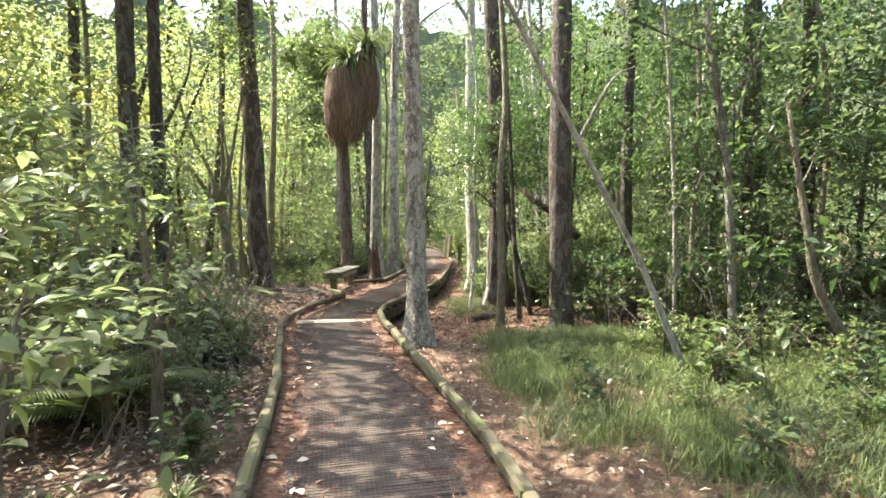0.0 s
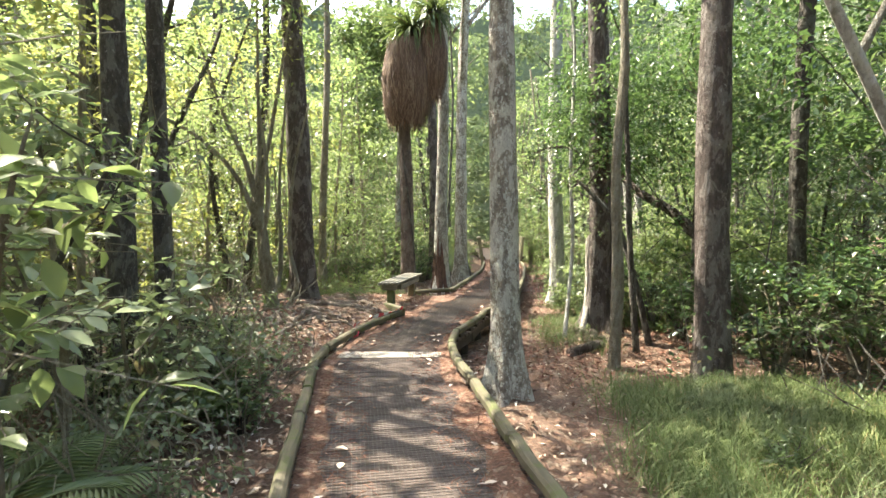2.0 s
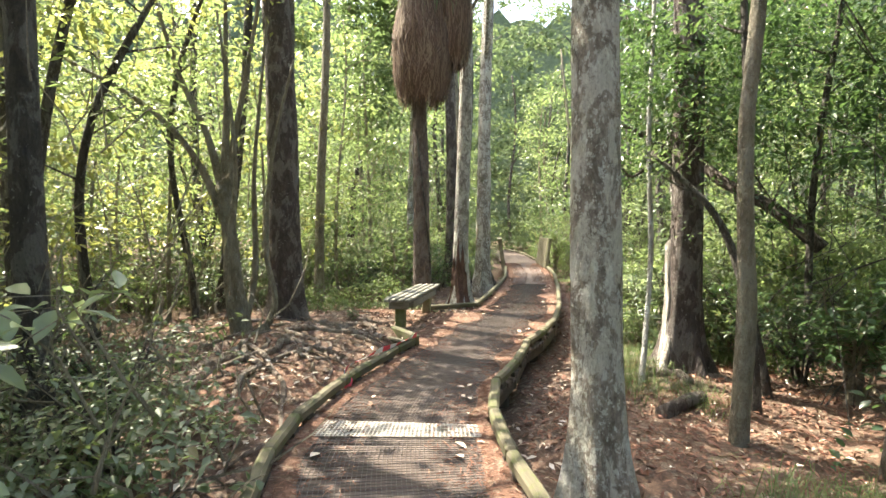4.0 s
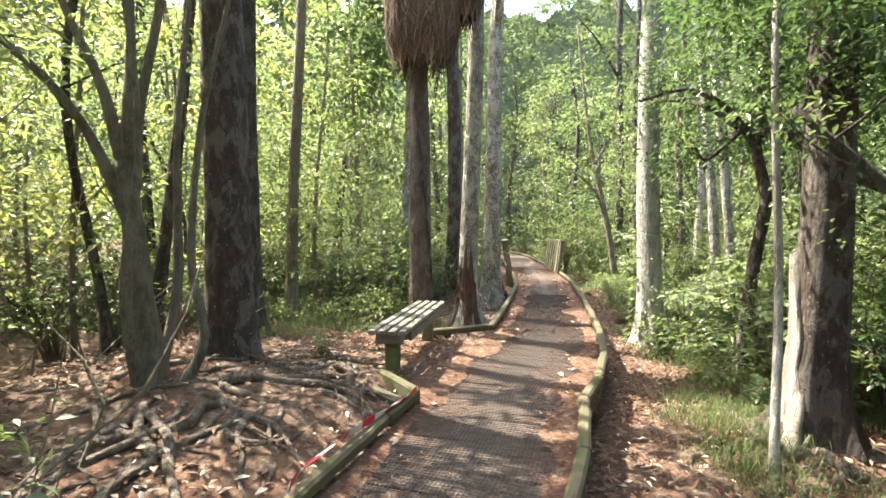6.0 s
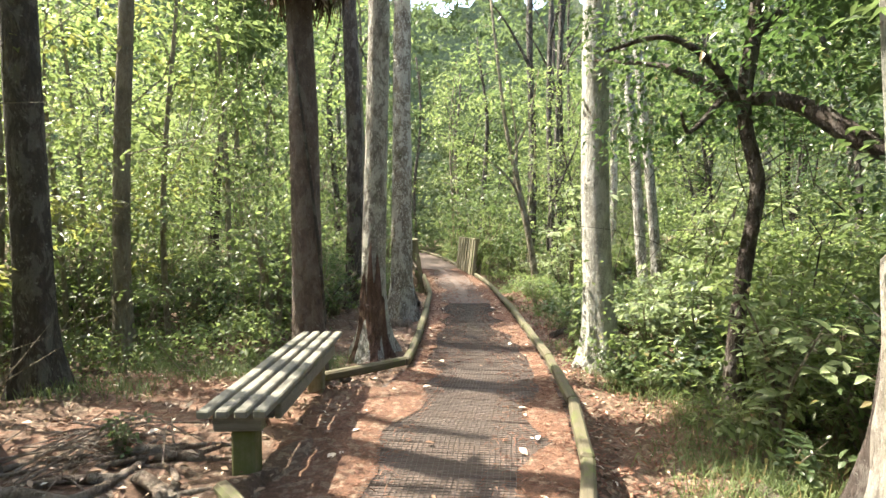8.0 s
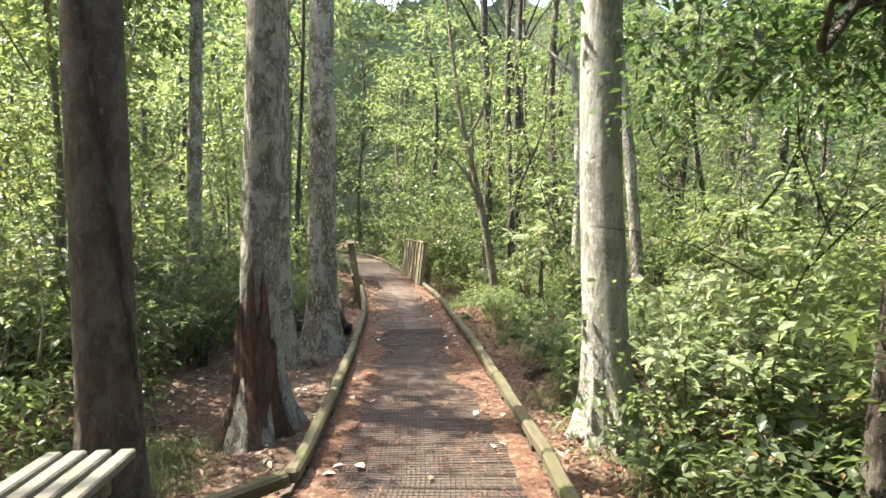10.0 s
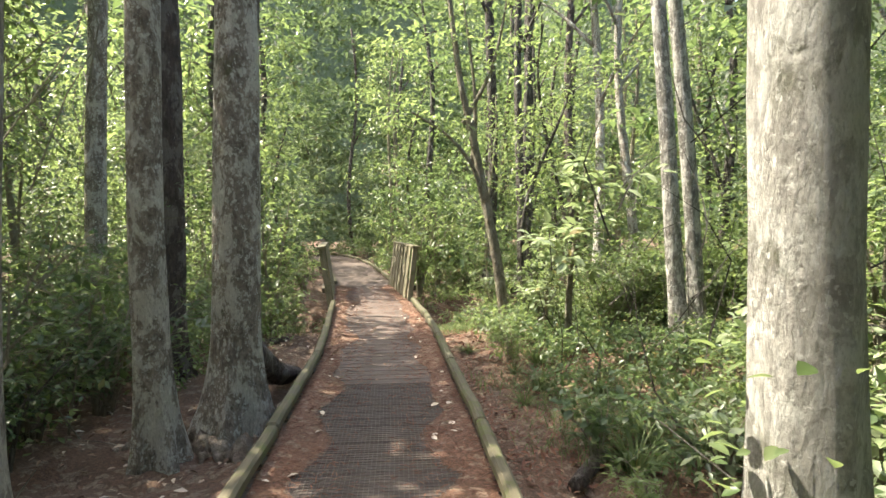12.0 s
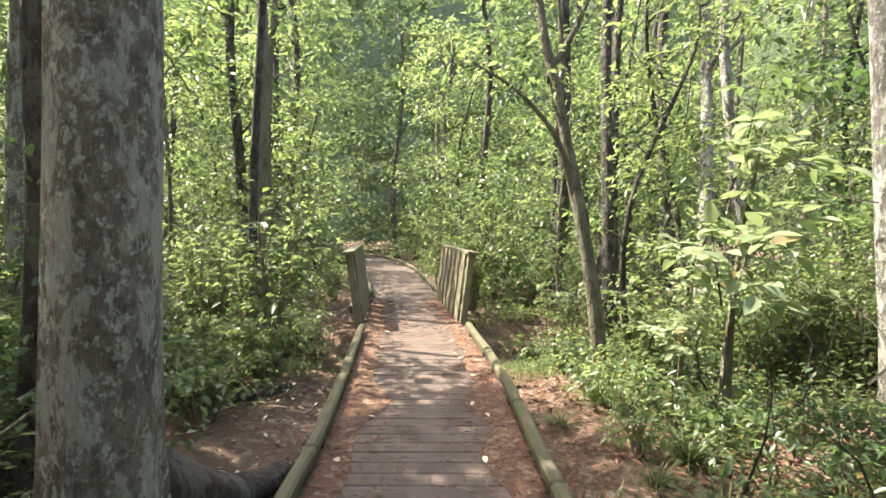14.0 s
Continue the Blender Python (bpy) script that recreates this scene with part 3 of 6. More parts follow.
# ---- trees along the boardwalk ----
HERO = [
    (-0.38, 7.72, 0.155, BARK_GREY, "tall tree with pale grey lichen-blotched bark beside the boardwalk kerb", dict(flare=0.7, ribs=5, seed=2.2, lean=(0.004, 0.0), bend=0.04)),
    (-4.1, 11.6, 0.225, BARK_BROWN, "dark brown furrowed forest trunk on a rooty mound", dict(flare=0.45, ribs=3, seed=0.7, bend=0.05, lean=(-0.012, 0.0))),
    (-4.9, 13.6, 0.15, BARK_DARK, "dark slim trunk behind a larger brown one", dict(flare=0.6, ribs=4, seed=3.1, bend=0.05)),
    (-2.05, 15.5, 0.165, BARK_MOSSY, "grey trunk with hollow brown buttressed base by the bench", dict(flare=1.0, ribs=3, seed=5.1, bend=0.05, lean=(0.006, 0.0))),
    (-2.12, 17.6, 0.12, BARK_GREY, "slim grey lichen-spotted trunk close beside another", dict(flare=0.6, ribs=5, seed=4.0, bend=0.06, lean=(-0.012, 0.0))),
    (-1.74, 18.25, 0.2, BARK_GREY, "stout grey lichen-spotted trunk with spreading root base", dict(flare=0.65, ribs=5, seed=1.4, bend=0.05, lean=(0.03, 0.0))),
    (-2.75, 19.6, 0.18, BARK_BROWN, "reddish brown fibrous trunk among vines", dict(flare=0.5, ribs=5, seed=6.3, bend=0.06)),
    (0.93, 15.3, 0.185, BARK_WHITE, "pale grey trunk with mossy foot and creepers", dict(flare=0.8, ribs=6, seed=2.9, bend=0.05, lean=(-0.014, 0.0))),
    (1.14, 11.2, 0.195, BARK_BROWN, "rough brown trunk with peeling bark and buttress roots", dict(flare=0.75, ribs=5, seed=0.2, bend=0.05, lean=(-0.01, 0.0))),
    (1.93, 8.5, 0.19, BARK_BROWN, "straight brown flaky-barked trunk in low shrubs", dict(flare=0.25, ribs=4, seed=3.7, bend=0.05, lean=(-0.01, 0.0))),
    (-4.2, 7.15, 0.14, BARK_DARK, "dark grey trunk among leafy shrubs", dict(flare=0.4, ribs=4, seed=1.9, bend=0.05)),
    (-4.05, 7.6, 0.1, BARK_DARK, "dark slim trunk touching its neighbour", dict(flare=0.4, ribs=4, seed=2.6, bend=0.04)),
    (-4.93, 15.05, 0.095, BARK_STEM, "slim greenish grey straight trunk", dict(flare=0.5, ribs=4, seed=4.4, bend=0.08)),
    (3.95, 20.72, 0.125, BARK_TWIN, "pale stem of a twin trunk in sunlight", dict(flare=0.45, ribs=4, seed=5.6, bend=0.05, lean=(-0.1, 0.0))),
    (4.36, 20.9, 0.12, BARK_TWIN, "pale blotched stem close beside its twin", dict(flare=0.45, ribs=4, seed=0.9, bend=0.05, lean=(-0.085, 0.0))),
    (3.4, 9.6, 0.11, BARK_DARK, "slim dark trunk behind shrubs", dict(flare=0.4, ribs=4, seed=3.3, bend=0.08)),
    (5.6, 9.2, 0.17, BARK_DARK, "dark trunk in deep shade", dict(flare=0.4, ribs=4, seed=2.1, bend=0.08)),
    (6.2, 9.0, 0.13, BARK_DARK, "blackish slim trunk in deep shade", dict(flare=0.4, ribs=4, seed=4.9, bend=0.06)),
    (3.0, 25.4, 0.11, BARK_DARK, "slim dark trunk in undergrowth", dict(flare=0.3, ribs=4, seed=1.2, bend=0.06)),
    (3.4, 26.0, 0.1, BARK_DARK, "slim dark trunk in undergrowth", dict(flare=0.3, ribs=4, seed=2.4, bend=0.06)),
    (-6.9, 10.2, 0.12, BARK_DARK, "dark trunk in the thicket", dict(flare=0.4, ribs=4, seed=2.8, bend=0.1)),
    (-5.9, 12.9, 0.085, BARK_DARK, "thin dark leaning trunk in the thicket", dict(flare=0.3, ribs=4, seed=5.2, bend=0.12, lean=(0.05, 0.0))),
    (2.9, 28.3, 0.16, BARK_DARK, "dark trunk beyond the little bridge", dict(flare=0.4, ribs=4, seed=5.9, bend=0.1)),
    (3.6, 27.6, 0.14, BARK_DARK, "dark forked-looking trunk beyond the bridge", dict(flare=0.4, ribs=4, seed=0.4, bend=0.16, lean=(0.05, 0.0))),
    (5.2, 27.5, 0.13, BARK_BROWN, "brown trunk in the far undergrowth", dict(flare=0.4, ribs=4, seed=1.7, bend=0.1)),
    (-2.6, 23.4, 0.06, BARK_DARK, "thin dark stem near the bridge", dict(flare=0.3, ribs=4, seed=3.9, bend=0.1)),
    (-4.3, 21.6, 0.14, BARK_GREY, "grey trunk in the thicket", dict(flare=0.4, ribs=4, seed=4.2, bend=0.06)),
    (-3.3, 25.6, 0.11, BARK_STEM, "brownish trunk in the thicket", dict(flare=0.4, ribs=4, seed=5.4, bend=0.1)),
]
tree_of = {}
for i, (x, y, r, bark, label, opt) in enumerate(HERO):
    tree_of[i] = tall_tree(x, y, r, bark, label, height=12.0 + (i * 37 % 5), crown=(i % 4 if i in (16, 22, 24) else None), **opt)

# surface roots of the trunk on the mound and of its neighbours
g = np.random.default_rng(31)


def surface_root(parent, x0, y0, a, length, r, seed):
    pts = []
    px, py = x0, y0
    for k in range(9):
        pts.append((px, py, floor_z(px, py) + r * (0.85 - 0.12 * k + 0.5 * math.sin(k * 1.9 + seed))))
        a += g.normal() * 0.48
        px, py = px + math.cos(a) * length / 8, py + math.sin(a) * length / 8
        if px > left_x(py) - 0.15 and x0 < -1.6:
            break
    if len(pts) < 3:
        return
    pts = [np.array(p) - np.array(parent.matrix_basis.translation) for p in pts]
    pts[0] = pts[0] - np.array((0, 0, 2.2 * r))
    v, f = tube(smooth_path(pts, 5), [r * 0.7, r, r * 0.85, r * 0.6, r * 0.2], 7, 0.45, seed=seed)
    under("root", make_mesh("root", v, f, ROOT, True), parent)


for k in range(13):
    a = -1.5 + 1.7 * g.random()
    o = (-4.15, 10.6) if k % 3 else (-3.9, 11.3)
    surface_root(tree_of[1], o[0] + 0.25 * math.cos(a), o[1] + 0.25 * math.sin(a), a, 2.0 + 1.4 * g.random(), 0.018 + 0.02 * g.random(), 100 + k * 1.7)
for k in range(16):
    a = -1.1 + 1.5 * g.random()
    if k % 3 == 0:
        a = -2.4 + 1.6 * g.random()
    sx0, sy0 = -4.5 + g.random() * 1.7, 9.7 + g.random() * 2.1
    surface_root(tree_of[1], sx0, sy0, a, 1.2 + 1.3 * g.random(), 0.016 + 0.025 * g.random() ** 1.3, k * 1.3)
for k in range(9):
    a = 2.2 + 3.4 * g.random()
    surface_root(tree_of[8], 1.1 + 0.3 * math.cos(a), 11.2 + 0.3 * math.sin(a), a, 0.8 + 0.6 * g.random(), 0.045, 50 + k)
for k in range(5):
    a = 3.4 + 2.2 * g.random()
    surface_root(tree_of[5], -1.8 + 0.3 * math.cos(a), 18.2 + 0.3 * math.sin(a), -0.9 - 0.3 * k, 0.6, 0.06, 70 + k)
for k in range(6):
    a = 4.0 + 1.9 * g.random()
    surface_root(tree_of[7], 0.93 + 0.25 * math.cos(a), 15.3 + 0.25 * math.sin(a), a, 0.7, 0.04, 90 + k)

# heavy buttress root that runs off beside the kerb; darker bark stands for shade
br = [np.array(p) - np.array(tree_of[5].matrix_basis.translation) for p in ((-1.72, 18.35, 0.5), (-1.6, 18.65, 0.24), (-1.52, 19.0, 0.02), (-1.45, 19.4, -0.1), (-1.42, 19.8, -0.2), (-1.4, 20.1, -0.34))]
under("root", make_mesh("root", *tube(smooth_path(br, 5), [0.14, 0.13, 0.11, 0.09, 0.06, 0.03], 10, 0.45, seed=4.4), BARK_BROWN, True), tree_of[5], "buttress root with shade put into its dark bark")

# peeled wood on the rough brown trunk's sunny flank, sunlight put into its paleness
pv_, pf_ = [], []
for j in range(26):
    for i in range(11):
        u_, z = i / 10, -0.15 + 1.75 * j / 25
        ragged = 0.22 * noise.noise(Vector((3.0, z * 3.1, 0.4)))
        a = 2.75 + ragged + (1.35 + 0.5 * noise.noise(Vector((9.0, z * 2.3, 1.0)))) * (1 - 0.85 * (j / 25) ** 2.5) * u_
        q = 0.195 * (1 + 0.75 * math.exp(-max(z, 0) / 0.32)) * (1 + (0.675 * math.exp(-max(z, 0) / 0.55) + 0.05) * 0.5 * math.cos(5 * a + 0.2 + 0.7 * math.sin(a + 0.2))) * (1 - 0.5 * max(z, 0) / 14)
        q += 0.012 if 0 < i < 10 and 0 < j < 25 else -0.05
        pv_.append((q * math.cos(a) - 0.01 * z, q * math.sin(a), z))
pf_ = [(j * 11 + i, j * 11 + i + 1, (j + 1) * 11 + i + 1, (j + 1) * 11 + i) for j in range(25) for i in range(10)]
under("peeled_wood", make_mesh("peeled_wood", pv_, pf_, WOOD_BARE_SUNLIT, True), tree_of[8], "bare peeled wood, paled to carry the sunlight")

# exposed brown wood low on the trunk behind the bench
hv, hf = [], []
NA, NZ = 14, 16
for j in range(NZ):
    for i in range(NA):
        a = -2.5 + 2.1 * i / (NA - 1)
        z = -0.22 + (0.85 + 0.95 * abs(math.sin(i * 2.3)) * math.sin(math.pi * (i + 0.5) / NA)) * j / (NZ - 1)
        q = 0.165 * (1 + 1.0 * math.exp(-max(z, 0) / 0.32)) * (1.08 + 0.34 * math.exp(-max(z, 0) / 0.5) * math.cos(5 * a + 1.0)) + (0.012 if 0 < i < NA - 1 and j < NZ - 1 else -0.05)
        hv.append((q * math.cos(a) + 0.006 * z, q * math.sin(a), z))
hf = [(j * NA + i, j * NA + i + 1, (j + 1) * NA + i + 1, (j + 1) * NA + i) for j in range(NZ - 1) for i in range(NA - 1)]
under("exposed_wood", make_mesh("exposed_wood", hv, hf, WOOD_RED, True), tree_of[3], "reddish brown exposed fluted wood")

# leafy creepers on two trunks


def creeper(i, r, z0, z1, n, leaf, material, seed):
    g2 = np.random.default_rng(seed)
    z = z0 + (z1 - z0) * g2.random(n) ** 1.6
    a = 6.283 * g2.random(n)
    q = r * (1.05 + 1.0 * np.exp(-np.clip(z, 0, None) / 0.32)) + 0.03 + 0.12 * g2.random(n)
    at = np.stack([q * np.cos(a), q * np.sin(a), z], 1)
    way = np.stack([np.cos(a), np.sin(a), np.zeros(n)], 1) + unit(n, 1, g2) * 0.8
    size = leaf * (0.6 + 0.7 * g2.random(n))
    under("creeper", leaf_mesh("creeper", at, way, unit(n, 1, g2) * 0.5 + (0, 0, 1), size, size * 0.6, material, 0.15, 0.2, True), tree_of[i], "green leafy creeper round the foot")


creeper(7, 0.185, -0.1, 1.5, 260, 0.085, LEAF_LIGHT, 1)
creeper(8, 0.195, 1.6, 3.6, 160, 0.08, LEAF_MID, 2)
creeper(9, 0.19, -0.1, 1.0, 130, 0.08, LEAF_DARK_SHADE, 3)
creeper(6, 0.18, -0.1, 2.2, 150, 0.08, LEAF_MID, 4)

# many-stemmed small tree on the mound
mt = thing("small_tree", -4.27, 10.66, floor_z(-4.27, 10.66), "slim brown tree fanning into several curved stems", "tree", "forest trees")
base = np.array((-4.27, 10.66, floor_z(-4.27, 10.66)))


def off(points, o=None):
    o = base if o is None else o
    return [np.array(p) - o for p in points]


v, f = tube(smooth_path(off([(-4.2, 10.6, -0.1), (-4.3, 10.64, 0.6), (-4.39, 10.65, 1.2), (-4.51, 10.67, 1.99)]), 6), [0.15, 0.105, 0.09, 0.075], 12, 0.3)
under("trunk", make_mesh("trunk", v, f, BARK_STEM, True), mt)
for k, pts in enumerate(([(-4.51, 10.67, 1.95), (-4.7, 10.67, 2.62), (-5.1, 10.65, 3.5), (-5.6, 10.6, 5.2)], [(-4.5, 10.67, 1.95), (-4.46, 10.71, 2.78), (-4.47, 10.73, 3.47), (-4.5, 10.8, 5.6)],
                         [(-4.45, 10.66, 1.6), (-4.4, 10.72, 2.4), (-4.2, 10.78, 3.5), (-3.9, 10.9, 5.4)], [(-4.42, 10.66, 1.4), (-4.75, 10.5, 2.3), (-5.2, 10.2, 2.9), (-6.0, 9.9, 3.4)],
                         [(-4.1, 10.6, -0.05), (-3.85, 10.72, 0.5), (-4.0, 10.8, 1.2), (-3.95, 10.9, 2.4), (-3.7, 11.0, 3.6)], [(-4.25, 10.5, 0.0), (-4.3, 10.4, 1.0), (-4.2, 10.45, 2.2), (-4.35, 10.4, 3.8)],
                         [(-4.3, 10.7, 0.0), (-4.2, 10.9, 0.9), (-4.25, 11.0, 2.2), (-4.1, 11.1, 4.2)])):
    under("stem", make_mesh("stem", *tube(smooth_path(off(pts), 6), [0.055, 0.042, 0.03, 0.016], 8, 0.2, seed=k), BARK_STEM, True), mt)
cs = np.array([(-5.5, 10.6, 5.0), (-4.5, 10.8, 5.4), (-3.9, 10.9, 5.2), (-5.2, 10.5, 4.0), (-4.4, 10.7, 4.2), (-5.9, 9.9, 3.4), (-4.9, 11.2, 4.7), (-4.1, 11.4, 4.6)]) - base
under("crown", clump_leaves(cs, 0.7, 60, 0.11, LEAF_YELLOW, "crown", 0.6), mt)

# twisted small tree with a heavy arching limb, over the undergrowth
ho = np.array((1.58, 13.41, gz(1.58, 13.41)))
ht = thing("twisted_tree", *ho, "dark twisted small tree with an arching limb", "tree", "forest trees")
under("trunk", make_mesh("trunk", *tube(smooth_path(off([(1.5, 13.4, -0.6), (1.52, 13.4, 0.4), (1.58, 13.41, 0.96), (1.73, 13.44, 1.81), (1.6, 13.47, 2.56), (1.74, 13.52, 3.64), (1.6, 13.6, 4.8)], ho), 6), [0.085, 0.075, 0.07, 0.062, 0.05], 9, 0.3), BARK_BROWN, True), ht)
for k, (pts, rr) in enumerate((([(3.1, 12.0, 1.2), (2.6, 12.3, 1.75), (2.15, 12.75, 2.14), (1.85, 13.17, 2.55), (1.53, 13.58, 2.69), (1.22, 14.2, 3.15), (0.64, 14.81, 3.4)], [0.075, 0.07, 0.06, 0.035, 0.014]),
                               ([(1.66, 13.47, 2.4), (1.2, 13.3, 2.9), (0.7, 13.2, 3.1), (0.2, 13.3, 3.0)], [0.04, 0.025, 0.012]),
                               ([(1.7, 13.5, 3.2), (2.2, 13.4, 3.7), (2.7, 13.2, 3.9)], [0.04, 0.02, 0.01]), ([(1.5, 13.6, 2.7), (1.0, 13.3, 2.3), (0.75, 13.0, 2.4)], [0.03, 0.02, 0.01]))):
    under("limb", make_mesh("limb", *tube(smooth_path(off(pts, ho), 6), [1.2 * q for q in rr], 8, 0.3, seed=k + 3.3), BARK_BROWN, True), ht)
cs = np.array([(0.3, 13.3, 3.3), (0.8, 13.4, 3.5), (1.2, 13.6, 3.5), (1.6, 13.5, 3.9), (2.2, 13.4, 3.9), (0.7, 14.7, 3.6), (1.1, 14.1, 3.7), (2.7, 13.2, 4.0), (1.9, 13.0, 3.3), (0.6, 13.8, 3.1), (1.3, 13.2, 4.3), (0.2, 14.2, 3.9), (2.4, 12.6, 2.9)]) - ho
under("crown", clump_leaves(cs, 0.55, 120, 0.085, LEAF_MID, "crown", 0.55), ht)

# pale leaning pole-like trunk, propped over the grass
po = np.array((2.62, 5.5, gz(2.62, 5.5)))
pt = thing("leaning_tree", *po, "thin pale mottled trunk leaning over grass", "tree", "forest trees")
under("trunk", make_mesh("trunk", *tube(smooth_path(off([(2.72, 5.5, -0.5), (2.35, 5.45, 0.35), (1.95, 5.35, 1.2), (0.97, 5.1, 2.96), (0.0, 4.9, 4.8), (-0.5, 4.8, 6.6)], po), 6), [0.038, 0.034, 0.03, 0.024, 0.016], 9, 0.3), BARK_WHITE, True), pt)
for k, pts in enumerate(([(1.35, 5.2, 2.3), (1.7, 5.3, 2.9), (2.0, 5.5, 3.1)], [(0.7, 5.05, 3.4), (0.9, 5.4, 4.1), (0.8, 5.8, 4.6)])):
    under("limb", make_mesh("limb", *tube(smooth_path(off(pts, po), 6), [0.022, 0.015, 0.008], 7, 0.2, seed=k), BARK_PALE, True), pt)

# pale slim leaning tree deeper in
qo = np.array((3.95, 7.2, gz(3.95, 7.2)))
qt = thing("leaning_tree", *qo, "slim pale trunk with a forked branch", "tree", "forest trees")
under("trunk", make_mesh("trunk", *tube(smooth_path(off([(4.0, 7.2, -0.5), (3.95, 7.2, 1.2), (3.85, 7.2, 2.6), (3.6, 7.2, 4.3), (3.5, 7.2, 7.0)], qo), 6), [0.06, 0.055, 0.05, 0.03], 9, 0.2), BARK_PALE, True), qt)
under("limb", make_mesh("limb", *tube(smooth_path(off([(3.87, 7.2, 2.5), (4.05, 7.1, 3.2), (4.3, 7.0, 4.3)], qo), 6), [0.03, 0.022, 0.012], 7, 0.2), BARK_PALE, True), qt)

# leaning forked tree past the bridge
lo = np.array((1.72, 22.35, gz(1.72, 22.35)))
lt = thing("leaning_tree", *lo, "grey-green slim tree leaning over the path with a fork", "tree", "forest trees")
under("trunk", make_mesh("trunk", *tube(smooth_path(off([(1.8, 22.35, -0.9), (1.72, 22.35, 0.1), (1.5, 22.4, 1.5), (1.18, 22.5, 3.1), (0.95, 22.6, 4.3), (0.6, 22.8, 7.5)], lo), 6), [0.1, 0.09, 0.075, 0.055, 0.03], 10, 0.2), BARK_STEM, True), lt)
for k, pts in enumerate(([(1.44, 22.45, 1.70), (1.18, 22.35, 2.46), (0.71, 22.25, 2.98), (0.12, 22.15, 3.31)], [(1.22, 22.55, 2.55), (1.27, 22.65, 3.74), (1.05, 22.65, 5.44)], [(1.05, 22.55, 3.23), (1.56, 22.55, 4.25), (1.82, 22.45, 5.52)])):
    under("limb", make_mesh("limb", *tube(smooth_path(off(pts, lo), 6), [0.05, 0.03, 0.014], 8, 0.2, seed=k), BARK_STEM, True), lt)
cs = np.array([(0.12, 22.15, 3.48), (0.71, 22.25, 3.23), (0.63, 22.65, 4.67), (1.14, 22.65, 5.27), (1.82, 22.45, 5.44), (0.21, 22.75, 5.95), (1.39, 22.55, 4.42), (-0.05, 22.55, 4.59)]) - lo
under("crown", clump_leaves(cs, 0.7, 80, 0.13, LEAF_LIGHT, "crown", 0.5), lt)

# small thin stems beside the path, and a charred snag
for k, (pts, rr, bark, label) in enumerate((
        ([(0.5, 10.5, -0.4), (0.6, 10.7, 0.4), (0.68, 10.9, 1.3), (0.66, 11.0, 2.6), (0.74, 11.2, 4.4), (0.6, 11.4, 6.0)], [0.036, 0.031, 0.028, 0.015], BARK_WHITE, "thin pale sapling stem beside a big trunk"),
        ([(0.98, 9.16, -0.4), (1.02, 9.16, 0.8), (1.0, 9.2, 2.2), (1.12, 9.3, 3.8), (1.0, 9.4, 6.5)], [0.09, 0.07, 0.06, 0.035], BARK_STEM, "thin crooked brown stem"),
        ([(1.45, 9.9, -0.4), (1.35, 9.9, 1.0), (1.3, 9.9, 2.4), (1.2, 10.0, 5.0)], [0.05, 0.04, 0.03], BARK_DARK, "thin dark crooked stem"),
        ([(1.75, 10.3, -0.4), (1.5, 10.3, 0.7), (1.2, 10.4, 1.6), (0.6, 10.6, 2.3)], [0.05, 0.045, 0.025], BARK_DARK, "bowed dark stem in shade"),
        ([(2.9, 6.6, -0.4), (2.92, 6.6, 1.0), (2.88, 6.6, 2.4), (2.8, 6.7, 4.4)], [0.03, 0.026, 0.018], BARK_PALE, "thin straight pale stem in the grass"),
        ([(-5.9, 9.2, -0.3), (-5.7, 9.2, 1.5), (-5.5, 9.3, 3.0), (-5.0, 9.4, 5.0)], [0.07, 0.06, 0.04], BARK_DARK, "dark curved stem in the thicket"),
        ([(-3.6, 5.0, -0.3), (-3.3, 5.0, 0.5), (-3.0, 5.0, 1.1), (-2.6, 5.1, 1.9)], [0.03, 0.025, 0.012], BARK_DARK, "bent dark twiggy stem"),
        ([(4.3, 5.0, -0.4), (3.9, 5.0, 0.28), (3.58, 5.0, 0.85), (3.47, 5.0, 1.4), (3.3, 5.05, 2.6)], [0.055, 0.05, 0.04, 0.02], BARK_STEM, "pale mossy bent stem in the undergrowth"),
        ([(-6.72, 22.67, -0.3), (-6.7, 22.67, 1.2), (-6.6, 22.67, 2.6), (-6.45, 22.7, 3.6)], [0.15, 0.14, 0.12, 0.09], BEARER, "charred black snag standing in the thicket"))):
    o = np.array((pts[0][0], pts[0][1], gz(pts[0][0], pts[0][1])))
    st = thing("sapling", *o, label, "sapling", "thin stems")
    pts = [o + (0, 0, -0.15)] + [np.array(p) for p in pts[1:]]
    under("trunk", make_mesh("trunk", *tube(smooth_path([p - o for p in pts], 6), rr, 8, 0.22, seed=k), bark, True), st)
    if bark is BEARER:
        under("broken_top", make_mesh("broken_top", *tube([pts[-1] - o, pts[-1] - o + (0.03, 0.0, 0.3)], [0.07, 0.01], 6), bark), st)
        continue
    ends = []
    for j in range(3):
        q = pts[-1] * (0.35 + 0.3 * j) + pts[-2] * (0.65 - 0.3 * j) - o
        a = 2.1 * j + k
        e = q + (0.55 * math.cos(a), 0.55 * math.sin(a), 0.45)
        ends += [e, (e + q) / 2]
        under("branch", make_mesh("branch", *tube(smooth_path([q, (q + e) / 2 + (0, 0, -0.06), e], 4), [rr[-1] * 0.6, 0.004], 6, 0.1), bark, True), st)
    under("foliage", clump_leaves(ends, 0.35, 40, 0.08, LEAF_MID, "foliage", 0.5), st)

